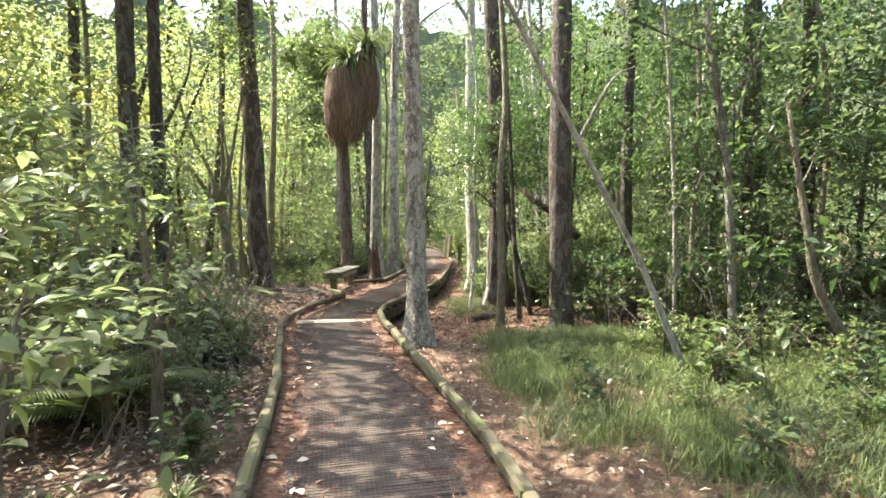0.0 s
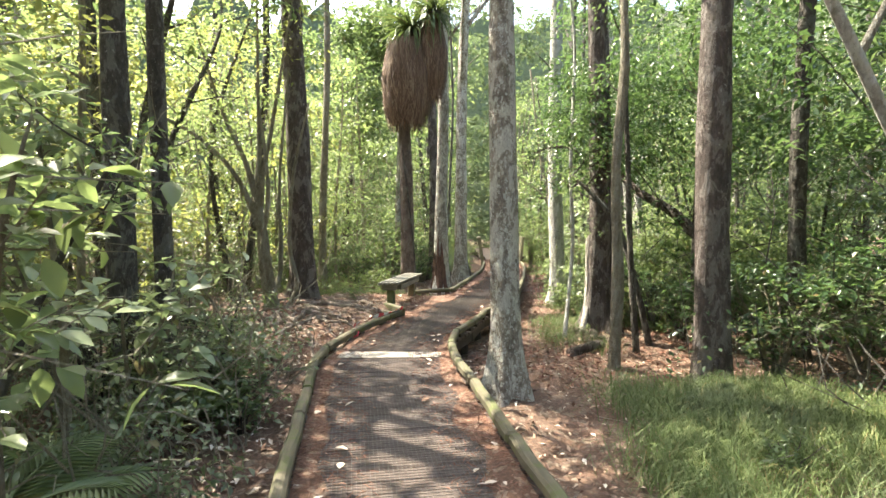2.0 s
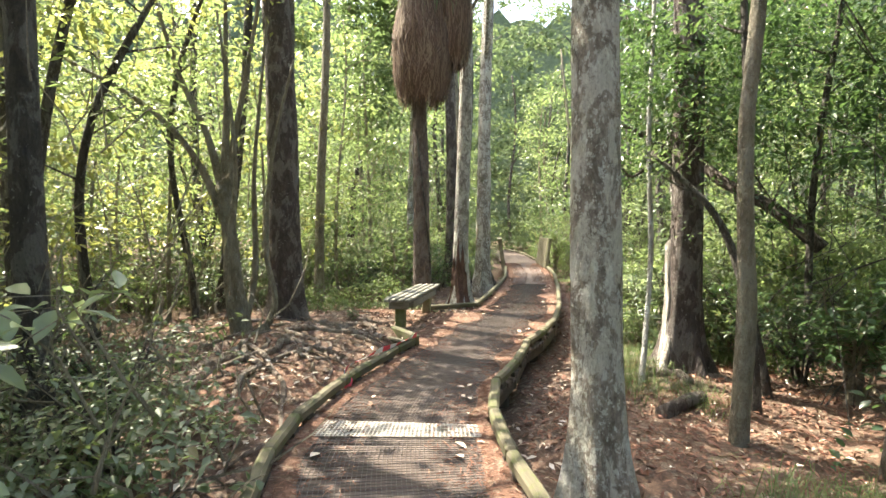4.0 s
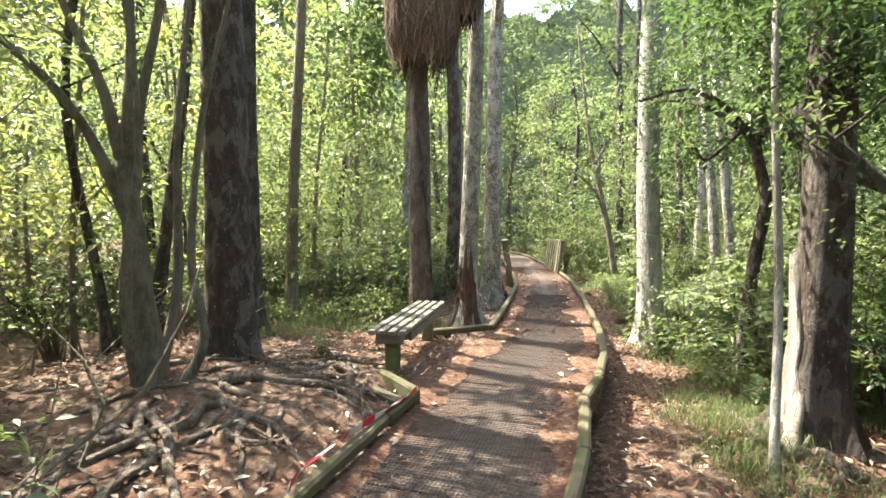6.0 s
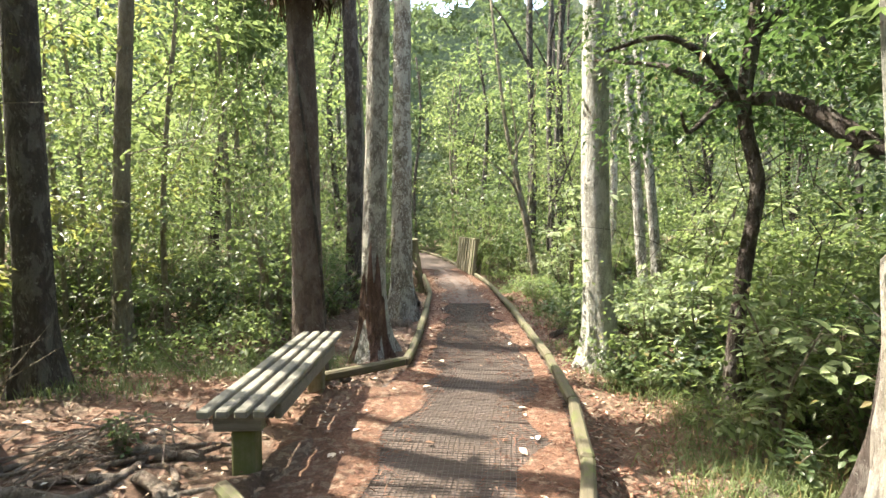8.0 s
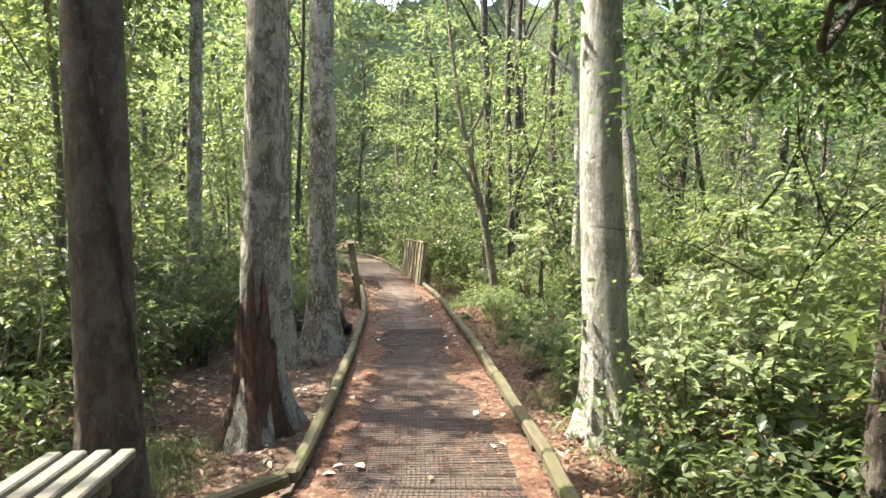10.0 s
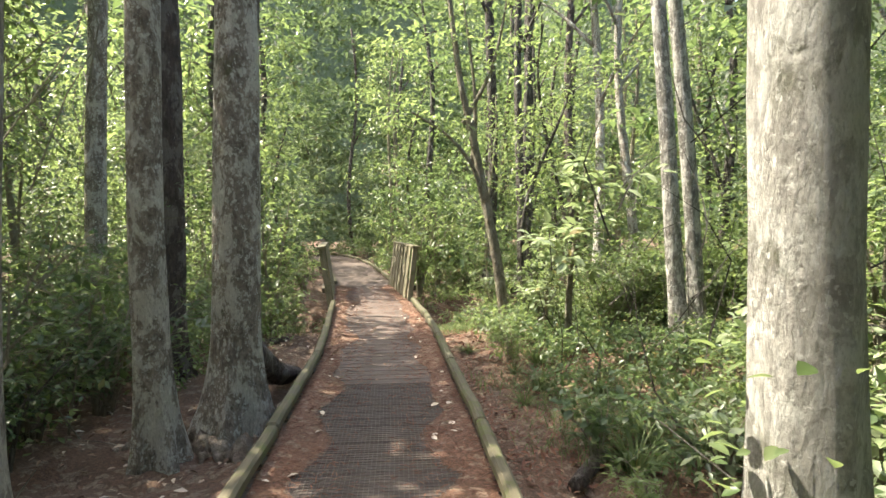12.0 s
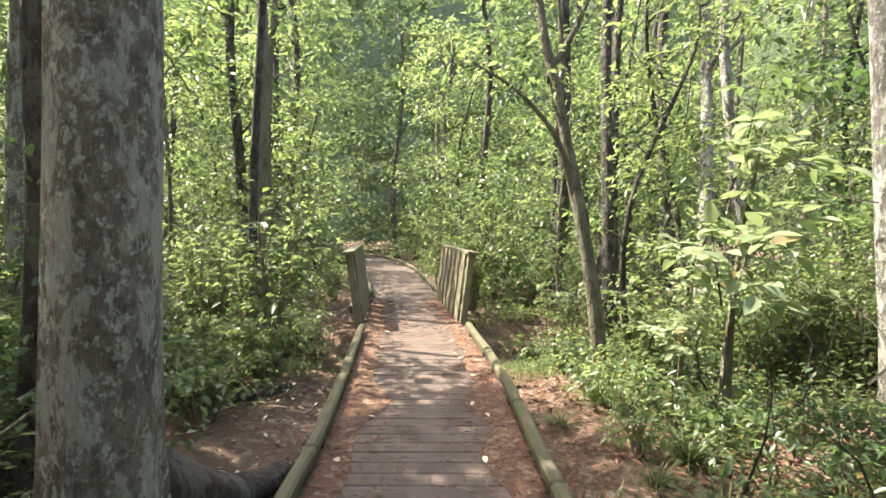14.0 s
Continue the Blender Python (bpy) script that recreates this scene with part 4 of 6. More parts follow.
# ---- cabbage tree with its skirt of dead leaves ----
co = np.array((-2.61, 14.25, gz(-2.61, 14.25)))
ct = thing("cabbage_tree", *co, "tall cabbage tree with brown skirt of dead leaves", "tree")
v, f = trunk_shape(5.2, 0.165, (-0.004, 0.0), 0.35, 4, 18, 0.04, 1.0, 0.3, 0.75)[1]
under("trunk", make_mesh("trunk", v, f, BARK_PALM, True), ct)
g = np.random.default_rng(8)


def strap_leaves(name, centre, n, length, width, down, material, spread=1.0):
    """Long strap leaves that arch from a head; down: how far they hang."""
    verts, faces = [], []
    for k in range(n):
        a = g.random() * 6.283
        e = down[0] + (down[1] - down[0]) * g.random()
        ln, wd = length * (0.7 + 0.5 * g.random()), width * (0.7 + 0.6 * g.random())
        d = np.array((math.cos(a), math.sin(a), 0.0))
        s = np.array((-math.sin(a), math.cos(a), 0.0)) * wd / 2
        k0 = len(verts)
        p = np.array(centre, float) + d * 0.05
        for j in range(6):
            q = j / 5
            ang = e - 1.5 * q * (0.6 + 0.6 * g.random() * spread)
            if j:
                p = p + (d * math.cos(ang) + np.array((0, 0, math.sin(ang)))) * ln / 5
            wv = s * (1 - 0.92 * q ** 2)
            verts += [p - wv, p + wv + (0, 0, 0.004)]
        faces += [(k0 + 2 * j, k0 + 2 * j + 1, k0 + 2 * j + 3, k0 + 2 * j + 2) for j in range(5)]
    return make_mesh(name, verts, faces, material)


def skirt(name, centre, top, bottom, r_top, r_mid, r_low, n, gen):
    verts, faces = [], []
    for k in range(n):
        a = gen.random() * 6.283
        z1 = top - (top - bottom) * gen.random() * 0.7
        ln = 0.45 + 0.55 * gen.random()
        k0 = len(verts)
        wd = 0.0035 + 0.005 * gen.random()
        deep = 0.75 + 0.3 * gen.random()
        for j in range(4):
            z = max(z1 - ln * j / 3, bottom - 0.3 * gen.random() ** 2)
            q = np.clip((top - z) / (top - bottom), 0, 1)
            r = np.interp(q, [0, 0.45, 0.8, 1], [r_top, r_mid, r_mid * 0.95, r_low]) * deep + 0.05 * j / 3 * gen.random()
            aa = a + 0.06 * gen.normal() * j
            p = np.array((centre[0] + r * math.cos(aa), centre[1] + r * math.sin(aa), z))
            s = np.array((-math.sin(a), math.cos(a), 0.0)) * wd
            verts += [p - s, p + s]
        faces += [(k0 + 2 * j, k0 + 2 * j + 1, k0 + 2 * j + 3, k0 + 2 * j + 2) for j in range(3)]
    return make_mesh(name, verts, faces, DEAD_LEAF)


zc = -co[2]
under("dead_leaf_skirt", skirt("skirt", (0, 0), 5.75 + zc, 3.85 + zc, 0.42, 0.54, 0.42, 4600, g), ct, "hanging skirt of reddish brown dead strap leaves")
under("dead_leaf_skirt", skirt("skirt", (0.52, 0.15), 6.3 + zc, 4.5 + zc, 0.25, 0.38, 0.26, 2200, g), ct, "smaller hanging skirt of dead strap leaves")
under("leaf_head", strap_leaves("leaf_head", (0.1, 0, 6.0 + zc), 150, 0.92, 0.05, (-0.5, 1.4), LEAF_STRAP), ct, "spiky head of green strap leaves")
under("leaf_head", strap_leaves("leaf_head", (0.6, 0.15, 6.4 + zc), 170, 0.92, 0.05, (-0.5, 1.4), LEAF_STRAP), ct, "spiky head of green strap leaves")
under("limb", limb_mesh([(0, 0, 4.9 + zc), (0.25, 0.08, 5.5 + zc), (0.6, 0.15, 6.4 + zc)], [0.13, 0.1], BARK_PALM), ct)
under("limb", limb_mesh([(0, 0, 5.0 + zc), (0.05, 0.0, 5.5 + zc), (0.1, 0, 6.0 + zc)], [0.12, 0.1], BARK_PALM), ct)
# a vine that clings to the trunk
vine_path = [(0.165 * math.cos(a) * 1.08, 0.165 * math.sin(a) * 1.08, z) for a, z in zip(np.linspace(-0.2, -2.0, 9), np.linspace(0.6, 3.4, 9))]
under("vine", make_mesh("vine", *tube(smooth_path(vine_path, 4), [0.018, 0.012], 6, 0.1), BARK_DARK, True), ct)

# ---- undergrowth kit ----
SHRUBS = {}


def make_shrub(key, height, spread, stems, twigs, per, leaf, material, bark, label, name="shrub", category="shrub", fine=False, wide=0.5, bare=0.25):
    g2 = np.random.default_rng(len(SHRUBS) * 17 + 3)
    t = thing(name, 0, 0, -50, label, category, "undergrowth")
    pieces, at, way = [], [], []
    for s in range(stems):
        a = g2.random() * 6.283
        out = spread * (0.25 + 0.75 * g2.random())
        hh = height * (0.6 + 0.4 * g2.random())
        pts = smooth_path([(0.04 * math.cos(a), 0.04 * math.sin(a), -0.12), (out * 0.25 * math.cos(a), out * 0.25 * math.sin(a), hh * 0.45), (out * 0.7 * math.cos(a + 0.3), out * 0.7 * math.sin(a + 0.3), hh * 0.8), (out * math.cos(a + 0.5), out * math.sin(a + 0.5), hh)], 4)
        pieces.append(tube(pts[::2], [0.012 + 0.008 * height, 0.004], 5, caps=False))
        for k in range(twigs):
            q = bare + (1 - bare) * g2.random()
            p = pts[min(len(pts) - 1, int(q * (len(pts) - 1)))]
            d = unit(1, 0.4, g2)[0] + np.array((math.cos(a), math.sin(a), 0.35)) * 0.6
            ln = (0.12 + 0.25 * g2.random()) * (0.5 + 0.5 * height)
            end = p + d * ln
            pieces.append(tube([p, end], [0.005, 0.002], 3, caps=False))
            n = per
            u = g2.random((n, 1))
            at.append(p + (end - p) * (0.25 + 0.75 * u) + unit(n, 1, g2) * leaf * 0.25)
            way.append(d * 0.5 + unit(n, 0.45, g2))
    at, way = np.concatenate(at), np.concatenate(way)
    size = leaf * (0.6 + 0.7 * g2.random(len(at)))
    under("framework", make_mesh("framework", *join(pieces), bark), t)
    under("foliage", leaf_mesh("foliage", at, way, unit(len(at), 1, g2) * 0.45 + (0, 0, 1), size, size * wide, material, 0.16, 0.25, fine), t)
    SHRUBS[key] = [t, True]


def plant(key, x, y, scale=1.0, turn=None, z=None, label=""):
    t, fresh = SHRUBS[key]
    m = Matrix.LocRotScale((x, y, (floor_z(x, y) if z is None else z) - 0.02), Euler((0, 0, random.random() * 6.283 if turn is None else turn)), (scale, scale, scale * (0.85 + 0.3 * random.random())))
    if fresh:
        SHRUBS[key][1] = False
        t.matrix_basis = Matrix.LocRotScale((x, y, (floor_z(x, y) if z is None else z) - 0.02), Euler((0, 0, 0)), None)
        return t
    t.scale = (1, 1, 1)
    return copy_thing(t, m)


make_shrub("small_a", 0.7, 0.5, 7, 7, 9, 0.065, LEAF_GREY, BARK_DARK, "low dull-green twiggy shrub on leaf litter", fine=False)
make_shrub("small_b", 0.55, 0.45, 6, 6, 8, 0.085, LEAF_MID, BARK_DARK, "low green broad-leaved seedling bush", fine=True, wide=0.55)
make_shrub("dark_a", 1.2, 0.8, 9, 10, 10, 0.075, LEAF_DARK_SHADE, BARK_DARK, "dense dark green shrub with many small leaves")
make_shrub("dark_b", 1.5, 0.7, 8, 10, 9, 0.1, LEAF_DARK_SHADE, BARK_STEM, "dark green broad-leaved shrub on forest floor", wide=0.55)
make_shrub("mid_a", 1.3, 0.8, 8, 10, 9, 0.09, LEAF_MID, BARK_STEM, "loose green leafy shrub of the forest understorey")
make_shrub("mid_b", 2.0, 0.9, 8, 12, 9, 0.11, LEAF_MID, BARK_STEM, "tall loose green leafy shrub under forest trees")
make_shrub("light_a", 1.1, 0.7, 8, 9, 9, 0.09, LEAF_LIGHT, BARK_STEM, "bright green leafy shrub on the forest floor", wide=0.5)
make_shrub("light_b", 2.3, 0.9, 8, 12, 9, 0.12, LEAF_LIGHT, BARK_STEM, "tall bright yellow-green shrub under the trees")
make_shrub("grey_a", 1.3, 0.9, 10, 10, 10, 0.055, LEAF_GREY, BARK_DARK, "fine-leaved dull green twiggy bush on leaf litter")
make_shrub("broad", 1.0, 0.55, 5, 6, 6, 0.14, LEAF_MID, BARK_STEM, "broad-leaved green seedling on leaf litter", fine=True, wide=0.6)
make_shrub("broad_light", 1.6, 0.6, 4, 8, 6, 0.15, LEAF_SUNLIT, BARK_STEM, "young tree, large leaves with sunlight put into their bright green", "sapling", "sapling", fine=True, wide=0.55, bare=0.35)


make_shrub("broad_tall", 2.5, 0.4, 3, 12, 6, 0.115, LEAF_LIGHT, BARK_STEM, "slender sapling with large soft bright green leaves", "sapling", "sapling", fine=True, wide=0.55, bare=0.45)
make_shrub("wand", 2.1, 0.3, 2, 16, 8, 0.14, LEAF_SUNLIT, BARK_STEM, "thin young sapling, leaf whorls paled as if sunlit", "sapling", "sapling", fine=True, wide=0.5, bare=0.5)


def make_understorey(key, height, r, crown_low, material, bark, leaf, label, clumps=20, per=46, radius=0.55, wide=1.1, sway=0.25):
    g2 = np.random.default_rng(len(SHRUBS) * 29 + 11)
    t = thing("sapling", 0, 0, -50, label, "sapling", "slender forest saplings")
    zs = np.linspace(-0.2, height, 9)
    path = np.stack([sway * np.sin(zs * 0.7 + g2.random() * 6) * zs / height, sway * np.cos(zs * 0.5 + g2.random() * 6) * zs / height, zs], 1)
    path = smooth_path(path, 3)
    under("stem", make_mesh("stem", *tube(path, [r * 1.25, r, r * 0.8, r * 0.3], 8, 0.15), bark, True), t)
    cs = []
    for k in range(clumps):
        q = crown_low + (1 - crown_low) * (k + g2.random()) / clumps
        p = path[min(len(path) - 1, int(q * (len(path) - 1)))]
        a = g2.random() * 6.283
        reach = wide * (0.35 + 0.65 * g2.random()) * (1.15 - 0.6 * q)
        end = p + (reach * math.cos(a), reach * math.sin(a), 0.25 * reach + 0.15 * g2.random())
        if k % 2 == 0:
            under("branch", make_mesh("branch", *tube([p, (p + end) / 2 + (0, 0, 0.08), end], [r * 0.35, 0.004], 4, caps=False), bark), t)
        cs.append(end)
    under("crown", clump_leaves(cs, radius, per, leaf, material, "crown", 0.5, g2), t)
    SHRUBS[key] = [t, True]


make_understorey("u_light", 6.0, 0.035, 0.25, LEAF_LIGHT, BARK_STEM, 0.13, "slender sapling with airy bright green leaves")
make_understorey("u_mid", 7.0, 0.045, 0.3, LEAF_MID, BARK_STEM, 0.13, "slender sapling with airy green leaves")
make_understorey("u_dark", 5.0, 0.04, 0.2, LEAF_DARK_SHADE, BARK_DARK, 0.12, "slender sapling with dark green leaves", wide=1.3)
make_understorey("u_bent", 6.5, 0.05, 0.4, LEAF_LIGHT, BARK_DARK, 0.14, "crooked sapling with yellow-green leaves", sway=0.8, wide=1.4)
make_understorey("pole", 7.0, 0.028, 0.62, LEAF_LIGHT, BARK_STEM, 0.12, "bare thin pole sapling leafy at the top", clumps=8)
make_understorey("u_far", 9.0, 0.08, 0.15, LEAF_LIGHT, BARK_STEM, 0.2, "leafy slim tree of the far wood", clumps=30, per=40, radius=0.8, wide=1.9)
make_understorey("u_far2", 10.0, 0.1, 0.2, LEAF_MID, BARK_DARK, 0.2, "leafy darker slim tree of the far wood", clumps=30, per=40, radius=0.8, wide=1.9)


def clear_of_path(x, y, gap):
    return x > right_x(y) + gap or x < left_x(y) - gap


def scatter(keys, n, box, gap, scale=(0.8, 1.3), apart=0.5, seed=0, keep=None):
    g2 = np.random.default_rng(seed)
    spots = []
    tries = 0
    while len(spots) < n and tries < n * 30:
        tries += 1
        x, y = box[0] + (box[1] - box[0]) * g2.random(), box[2] + (box[3] - box[2]) * g2.random()
        if not clear_of_path(x, y, gap) or any((x - a) ** 2 + (y - b) ** 2 < apart ** 2 for a, b in spots):
            continue
        if keep and not keep(x, y):
            continue
        if any((x - h[0]) ** 2 + (y - h[1]) ** 2 < (h[2] + 0.35) ** 2 for h in HERO):
            continue
        spots.append((x, y))
        plant(keys[int(g2.random() * len(keys))], x, y, scale[0] + (scale[1] - scale[0]) * g2.random(), g2.random() * 6.283)


# beside the first stretch, at the walker's left
scatter(["grey_a", "grey_a", "small_a", "grey_a", "light_a"], 13, (-6.5, -2.6, 2.0, 7.9), 1.1, (0.6, 0.9), 0.7, 1, lambda x, y: not (x > -3.9 and 2.8 < y < 5.6))
scatter(["small_a", "small_b", "small_b", "broad"], 18, (-4.6, -1.3, 1.5, 7.4), 0.25, (0.4, 0.65), 0.45, 2, lambda x, y: not (x < -2.3 and 3.6 < y < 5.2))
scatter(["u_bent", "u_mid", "u_light"], 4, (-6.5, -3.6, 2.0, 9.0), 2.3, (0.6, 0.9), 1.2, 3)
for x, y, k, s in ((-2.25, 2.5, "wand", 0.9), (-3.1, 5.3, "wand", 1.15), (-2.75, 4.2, "wand", 0.9), (-3.3, 6.1, "broad_light", 0.75), (-3.6, 2.9, "mid_b", 0.8), (-4.5, 4.4, "light_b", 0.9), (-3.9, 6.4, "grey_a", 0.9), (-4.1, 5.2, "wand", 1.4), (-2.75, 6.6, "small_b", 0.9), (-3.3, 7.3, "grey_a", 0.8)):
    plant(k, x, y, s)
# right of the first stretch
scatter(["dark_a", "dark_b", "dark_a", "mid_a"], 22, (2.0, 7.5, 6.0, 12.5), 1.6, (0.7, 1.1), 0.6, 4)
scatter(["light_a", "broad", "dark_b"], 9, (2.6, 5.5, 3.6, 7.0), 1.4, (0.6, 0.9), 0.7, 5)
scatter(["u_dark", "u_mid", "u_bent"], 11, (2.6, 8.0, 5.0, 13.0), 2.2, (0.7, 1.1), 1.0, 6)
# thicket behind the mound
scatter(["pole", "u_bent", "u_light", "u_bent"], 30, (-13.0, -5.2, 7.5, 17.0), 2.5, (0.7, 1.1), 0.5, 7)
scatter(["grey_a", "mid_a", "light_a"], 30, (-12.0, -5.4, 8.0, 16.0), 2.0, (0.7, 1.2), 0.8, 8)
scatter(["small_a", "grey_a", "dark_a"], 5, (-6.2, -3.9, 7.2, 8.3), 0.9, (0.5, 0.7), 0.5, 9)
# behind the bench and left of the second stretch
scatter(["mid_a", "light_a", "mid_b", "dark_a"], 40, (-10.0, -2.7, 15.5, 25.0), 0.9, (0.6, 1.1), 0.7, 10)
scatter(["u_light", "u_mid", "u_light"], 16, (-11.0, -4.5, 15.5, 26.0), 2.8, (0.7, 1.1), 1.2, 11)
scatter(["light_a", "small_b", "light_b"], 8, (-4.0, -2.2, 20.8, 25.4), 1.0, (0.45, 0.7), 0.5, 12)
# right of the second stretch
scatter(["light_a", "light_a", "broad_light", "light_a", "light_b"], 46, (1.5, 8.0, 12.5, 24.0), 0.9, (0.6, 1.05), 0.6, 13, lambda x, y: not (15.4 < y < 20.0 and x < 3.9) and not (19.9 < y < 21.7 and x < 4.2))
scatter(["small_b", "light_a", "broad"], 24, (0.7, 4.5, 15.5, 24.0), 0.75, (0.4, 0.65), 0.45, 14)
scatter(["u_mid", "u_bent", "u_bent", "u_dark"], 16, (2.2, 9.0, 13.5, 24.0), 1.9, (0.7, 1.05), 1.1, 15, lambda x, y: x > 5.0 or y > 22.5)
for x, y, k, s in ((2.12, 20.5, "wand", 1.35), (1.95, 20.9, "wand", 0.7), (2.5, 14.1, "wand", 0.7), (2.0, 14.6, "broad", 0.8), (2.2, 13.2, "light_a", 0.9), (1.9, 12.3, "light_a", 0.8), (3.9, 17.6, "light_b", 0.9), (2.6, 15.9, "wand", 0.9), (3.4, 16.2, "wand", 1.1), (1.05, 17.3, "broad", 0.6), (1.3, 14.8, "broad_light", 0.4), (0.75, 14.8, "broad", 0.4), (1.6, 15.2, "broad_light", 0.55), (1.9, 15.6, "broad_light", 0.6), (2.4, 15.0, "light_a", 0.8)):
    plant(k, x, y, s)
scatter(["light_a", "mid_a", "light_b", "light_a", "broad_light"], 34, (2.3, 7.5, 20.0, 26.5), 1.2, (0.6, 1.0), 0.55, 31, lambda x, y: not (y < 21.7 and x < 4.2))
scatter(["light_a", "light_b", "mid_a", "light_a"], 16, (-4.2, -1.9, 20.2, 24.6), 0.6, (0.6, 0.95), 0.5, 32)
scatter(["light_a", "light_b", "mid_a"], 14, (-6.5, -3.0, 15.8, 20.5), 1.0, (0.7, 1.0), 0.6, 33)
scatter(["broad", "small_b", "light_a"], 12, (0.9, 2.4, 11.9, 14.6), 0.9, (0.4, 0.7), 0.45, 34)
for x, y, k, s in ((1.25, 12.45, "broad_light", 0.85), (1.5, 12.8, "broad_light", 0.6), (-2.15, 3.9, "broad_tall", 0.95), (-1.36, 1.3, "broad_tall", 0.68), (1.35, 14.75, "broad_light", 0.7), (1.75, 14.3, "broad_light", 0.85), (2.3, 14.9, "broad_light", 1.0), (1.6, 13.6, "broad", 0.8), (1.75, 15.9, "broad_light", 0.6), (2.2, 16.1, "broad_light", 0.75), (2.7, 15.7, "broad_light", 0.9), (1.6, 16.6, "broad_light", 0.5), (2.5, 16.8, "broad_light", 0.65), (3.1, 16.5, "broad_light", 0.9), (1.55, 15.0, "broad_light", 0.55), (2.9, 17.5, "broad_light", 0.7)):
    plant(k, x, y, s)
# beyond the bridge and all round
scatter(["mid_a", "light_a", "light_b", "dark_a"], 30, (-5.0, 5.0, 26.8, 34.0), 0.5, (0.7, 1.1), 0.8, 16)
scatter(["u_light", "u_bent", "u_far", "u_far2", "u_bent"], 46, (-12.0, 12.0, 27.0, 46.0), 1.3, (0.8, 1.2), 1.2, 17)
scatter(["u_far", "u_far2", "u_light"], 24, (-24.0, -8.0, 4.0, 40.0), 3.0, (0.8, 1.2), 1.6, 18)
scatter(["u_far", "u_far2", "u_mid"], 26, (7.5, 24.0, 4.0, 40.0), 3.0, (0.8, 1.2), 1.6, 19)
scatter(["u_far", "u_far2"], 8, (-12.0, 12.0, -14.0, -2.5), 2.0, (0.8, 1.2), 1.6, 22)


def thicket(n, per, box, low, high, radius, leaf, material, label, seed, gap=1.0, keep=None):
    """Leaf clumps of one stretch of the wood, too many to count."""
    g2 = np.random.default_rng(seed)
    cs = []
    while len(cs) < n:
        x, y = box[0] + (box[1] - box[0]) * g2.random(), box[2] + (box[3] - box[2]) * g2.random()
        if clear_of_path(x, y, gap) and (keep is None or keep(x, y)):
            cs.append((x, y, gz(x, y) + low + (high - low) * g2.random() ** 1.15))
    ob = new("undergrowth", clump_leaves(cs, radius * (0.6 + 0.7 * g2.random(n)), per, leaf * (1.3 if leaf > 0.1 else 1.12), material, "undergrowth", 0.36, g2, wide=0.5))
    return tagged(ob, label, "undergrowth", kind="stuff")


thicket(420, 60, (-20, -6.5, 2, 40), 0.1, 2.6, 0.75, 0.12, LEAF_MID, "dense green undergrowth deep in the wood", 1, keep=lambda x, y: x < -8 or y > 17)
thicket(420, 60, (6.0, 20, 2, 40), 0.1, 2.8, 0.75, 0.12, LEAF_MID, "dense green undergrowth deep in the wood", 2)
thicket(420, 60, (-12, 12, 27, 46), 0.1, 3.4, 0.75, 0.14, LEAF_MID, "green undergrowth beyond the bridge", 3, 0.7)
thicket(290, 60, (-20, -1, 17, 48), 2.5, 11.0, 0.9, 0.19, LEAF_LIGHT, "airy bright foliage between the trunks", 4, 1.5, lambda x, y: x < -4.5 or y > 29)
thicket(290, 60, (-1, 20, 17, 48), 2.5, 11.0, 0.9, 0.19, LEAF_MID, "airy green foliage between the trunks", 33, 1.5, lambda x, y: x > 4.5 or y > 29)
thicket(420, 60, (-18, -5.2, 4, 20), 0.8, 6.2, 0.75, 0.11, LEAF_YELLOW, "airy yellow-green foliage between thin stems", 5, 2.0)
# right side: the dark leaf colour stands in for shade here and below
thicket(400, 60, (3.6, 18, 4, 23), 1.0, 8.0, 0.75, 0.12, LEAF_DARK_SHADE, "airy green foliage between the trunks", 6, 2.0, lambda x, y: not (13.5 < y < 21 and x < 6.5))
thicket(300, 60, (0.8, 7.0, 12.0, 24.0), 0.05, 0.5, 0.4, 0.075, LEAF_LIGHT, "low green ground cover beside the boardwalk", 7, 0.75, lambda x, y: not (15.6 < y < 19.5 and x < 3.0))
thicket(200, 60, (2.6, 7.5, 12.5, 24.0), 0.5, 2.4, 0.55, 0.08, LEAF_LIGHT, "leafy green undergrowth beside the boardwalk", 8, 1.9, lambda x, y: not (15.4 < y < 21.6 and x < 4.2))
thicket(280, 60, (-8.0, -2.4, 14.4, 25.5), 0.06, 1.1, 0.45, 0.075, LEAF_LIGHT, "low green undergrowth behind the trunks", 9, 0.9, lambda x, y: x < -3.0 or y > 19)
thicket(150, 60, (-9.0, -4.0, 14.5, 25.0), 1.0, 4.0, 0.6, 0.09, LEAF_LIGHT, "leafy green thicket behind the trunks", 10, 2.0)
thicket(150, 55, (-7.5, -2.9, 1.5, 8.8), 0.1, 0.8, 0.4, 0.06, LEAF_GREY, "dull green low twiggy undergrowth", 11, 1.5, lambda x, y: x < -3.8)
thicket(120, 55, (-4.8, -2.2, 4.6, 8.5), 0.05, 0.75, 0.38, 0.062, LEAF_GREY, "pale dull low growth tangled beside the boardwalk", 34, 0.45)
thicket(90, 55, (-8.0, -3.6, 2.0, 8.8), 1.0, 4.2, 0.55, 0.085, LEAF_YELLOW, "light green foliage of slender stems", 12, 2.0)
thicket(220, 60, (2.3, 8.0, 6.8, 13.0), 0.1, 1.5, 0.45, 0.07, LEAF_DARK_SHADE, "green undergrowth with shade put into its dark colour", 13, 1.9)
thicket(110, 60, (2.6, 8.0, 5.5, 13.0), 1.6, 5.0, 0.6, 0.09, LEAF_MID, "green foliage above the shaded undergrowth", 14, 2.4)
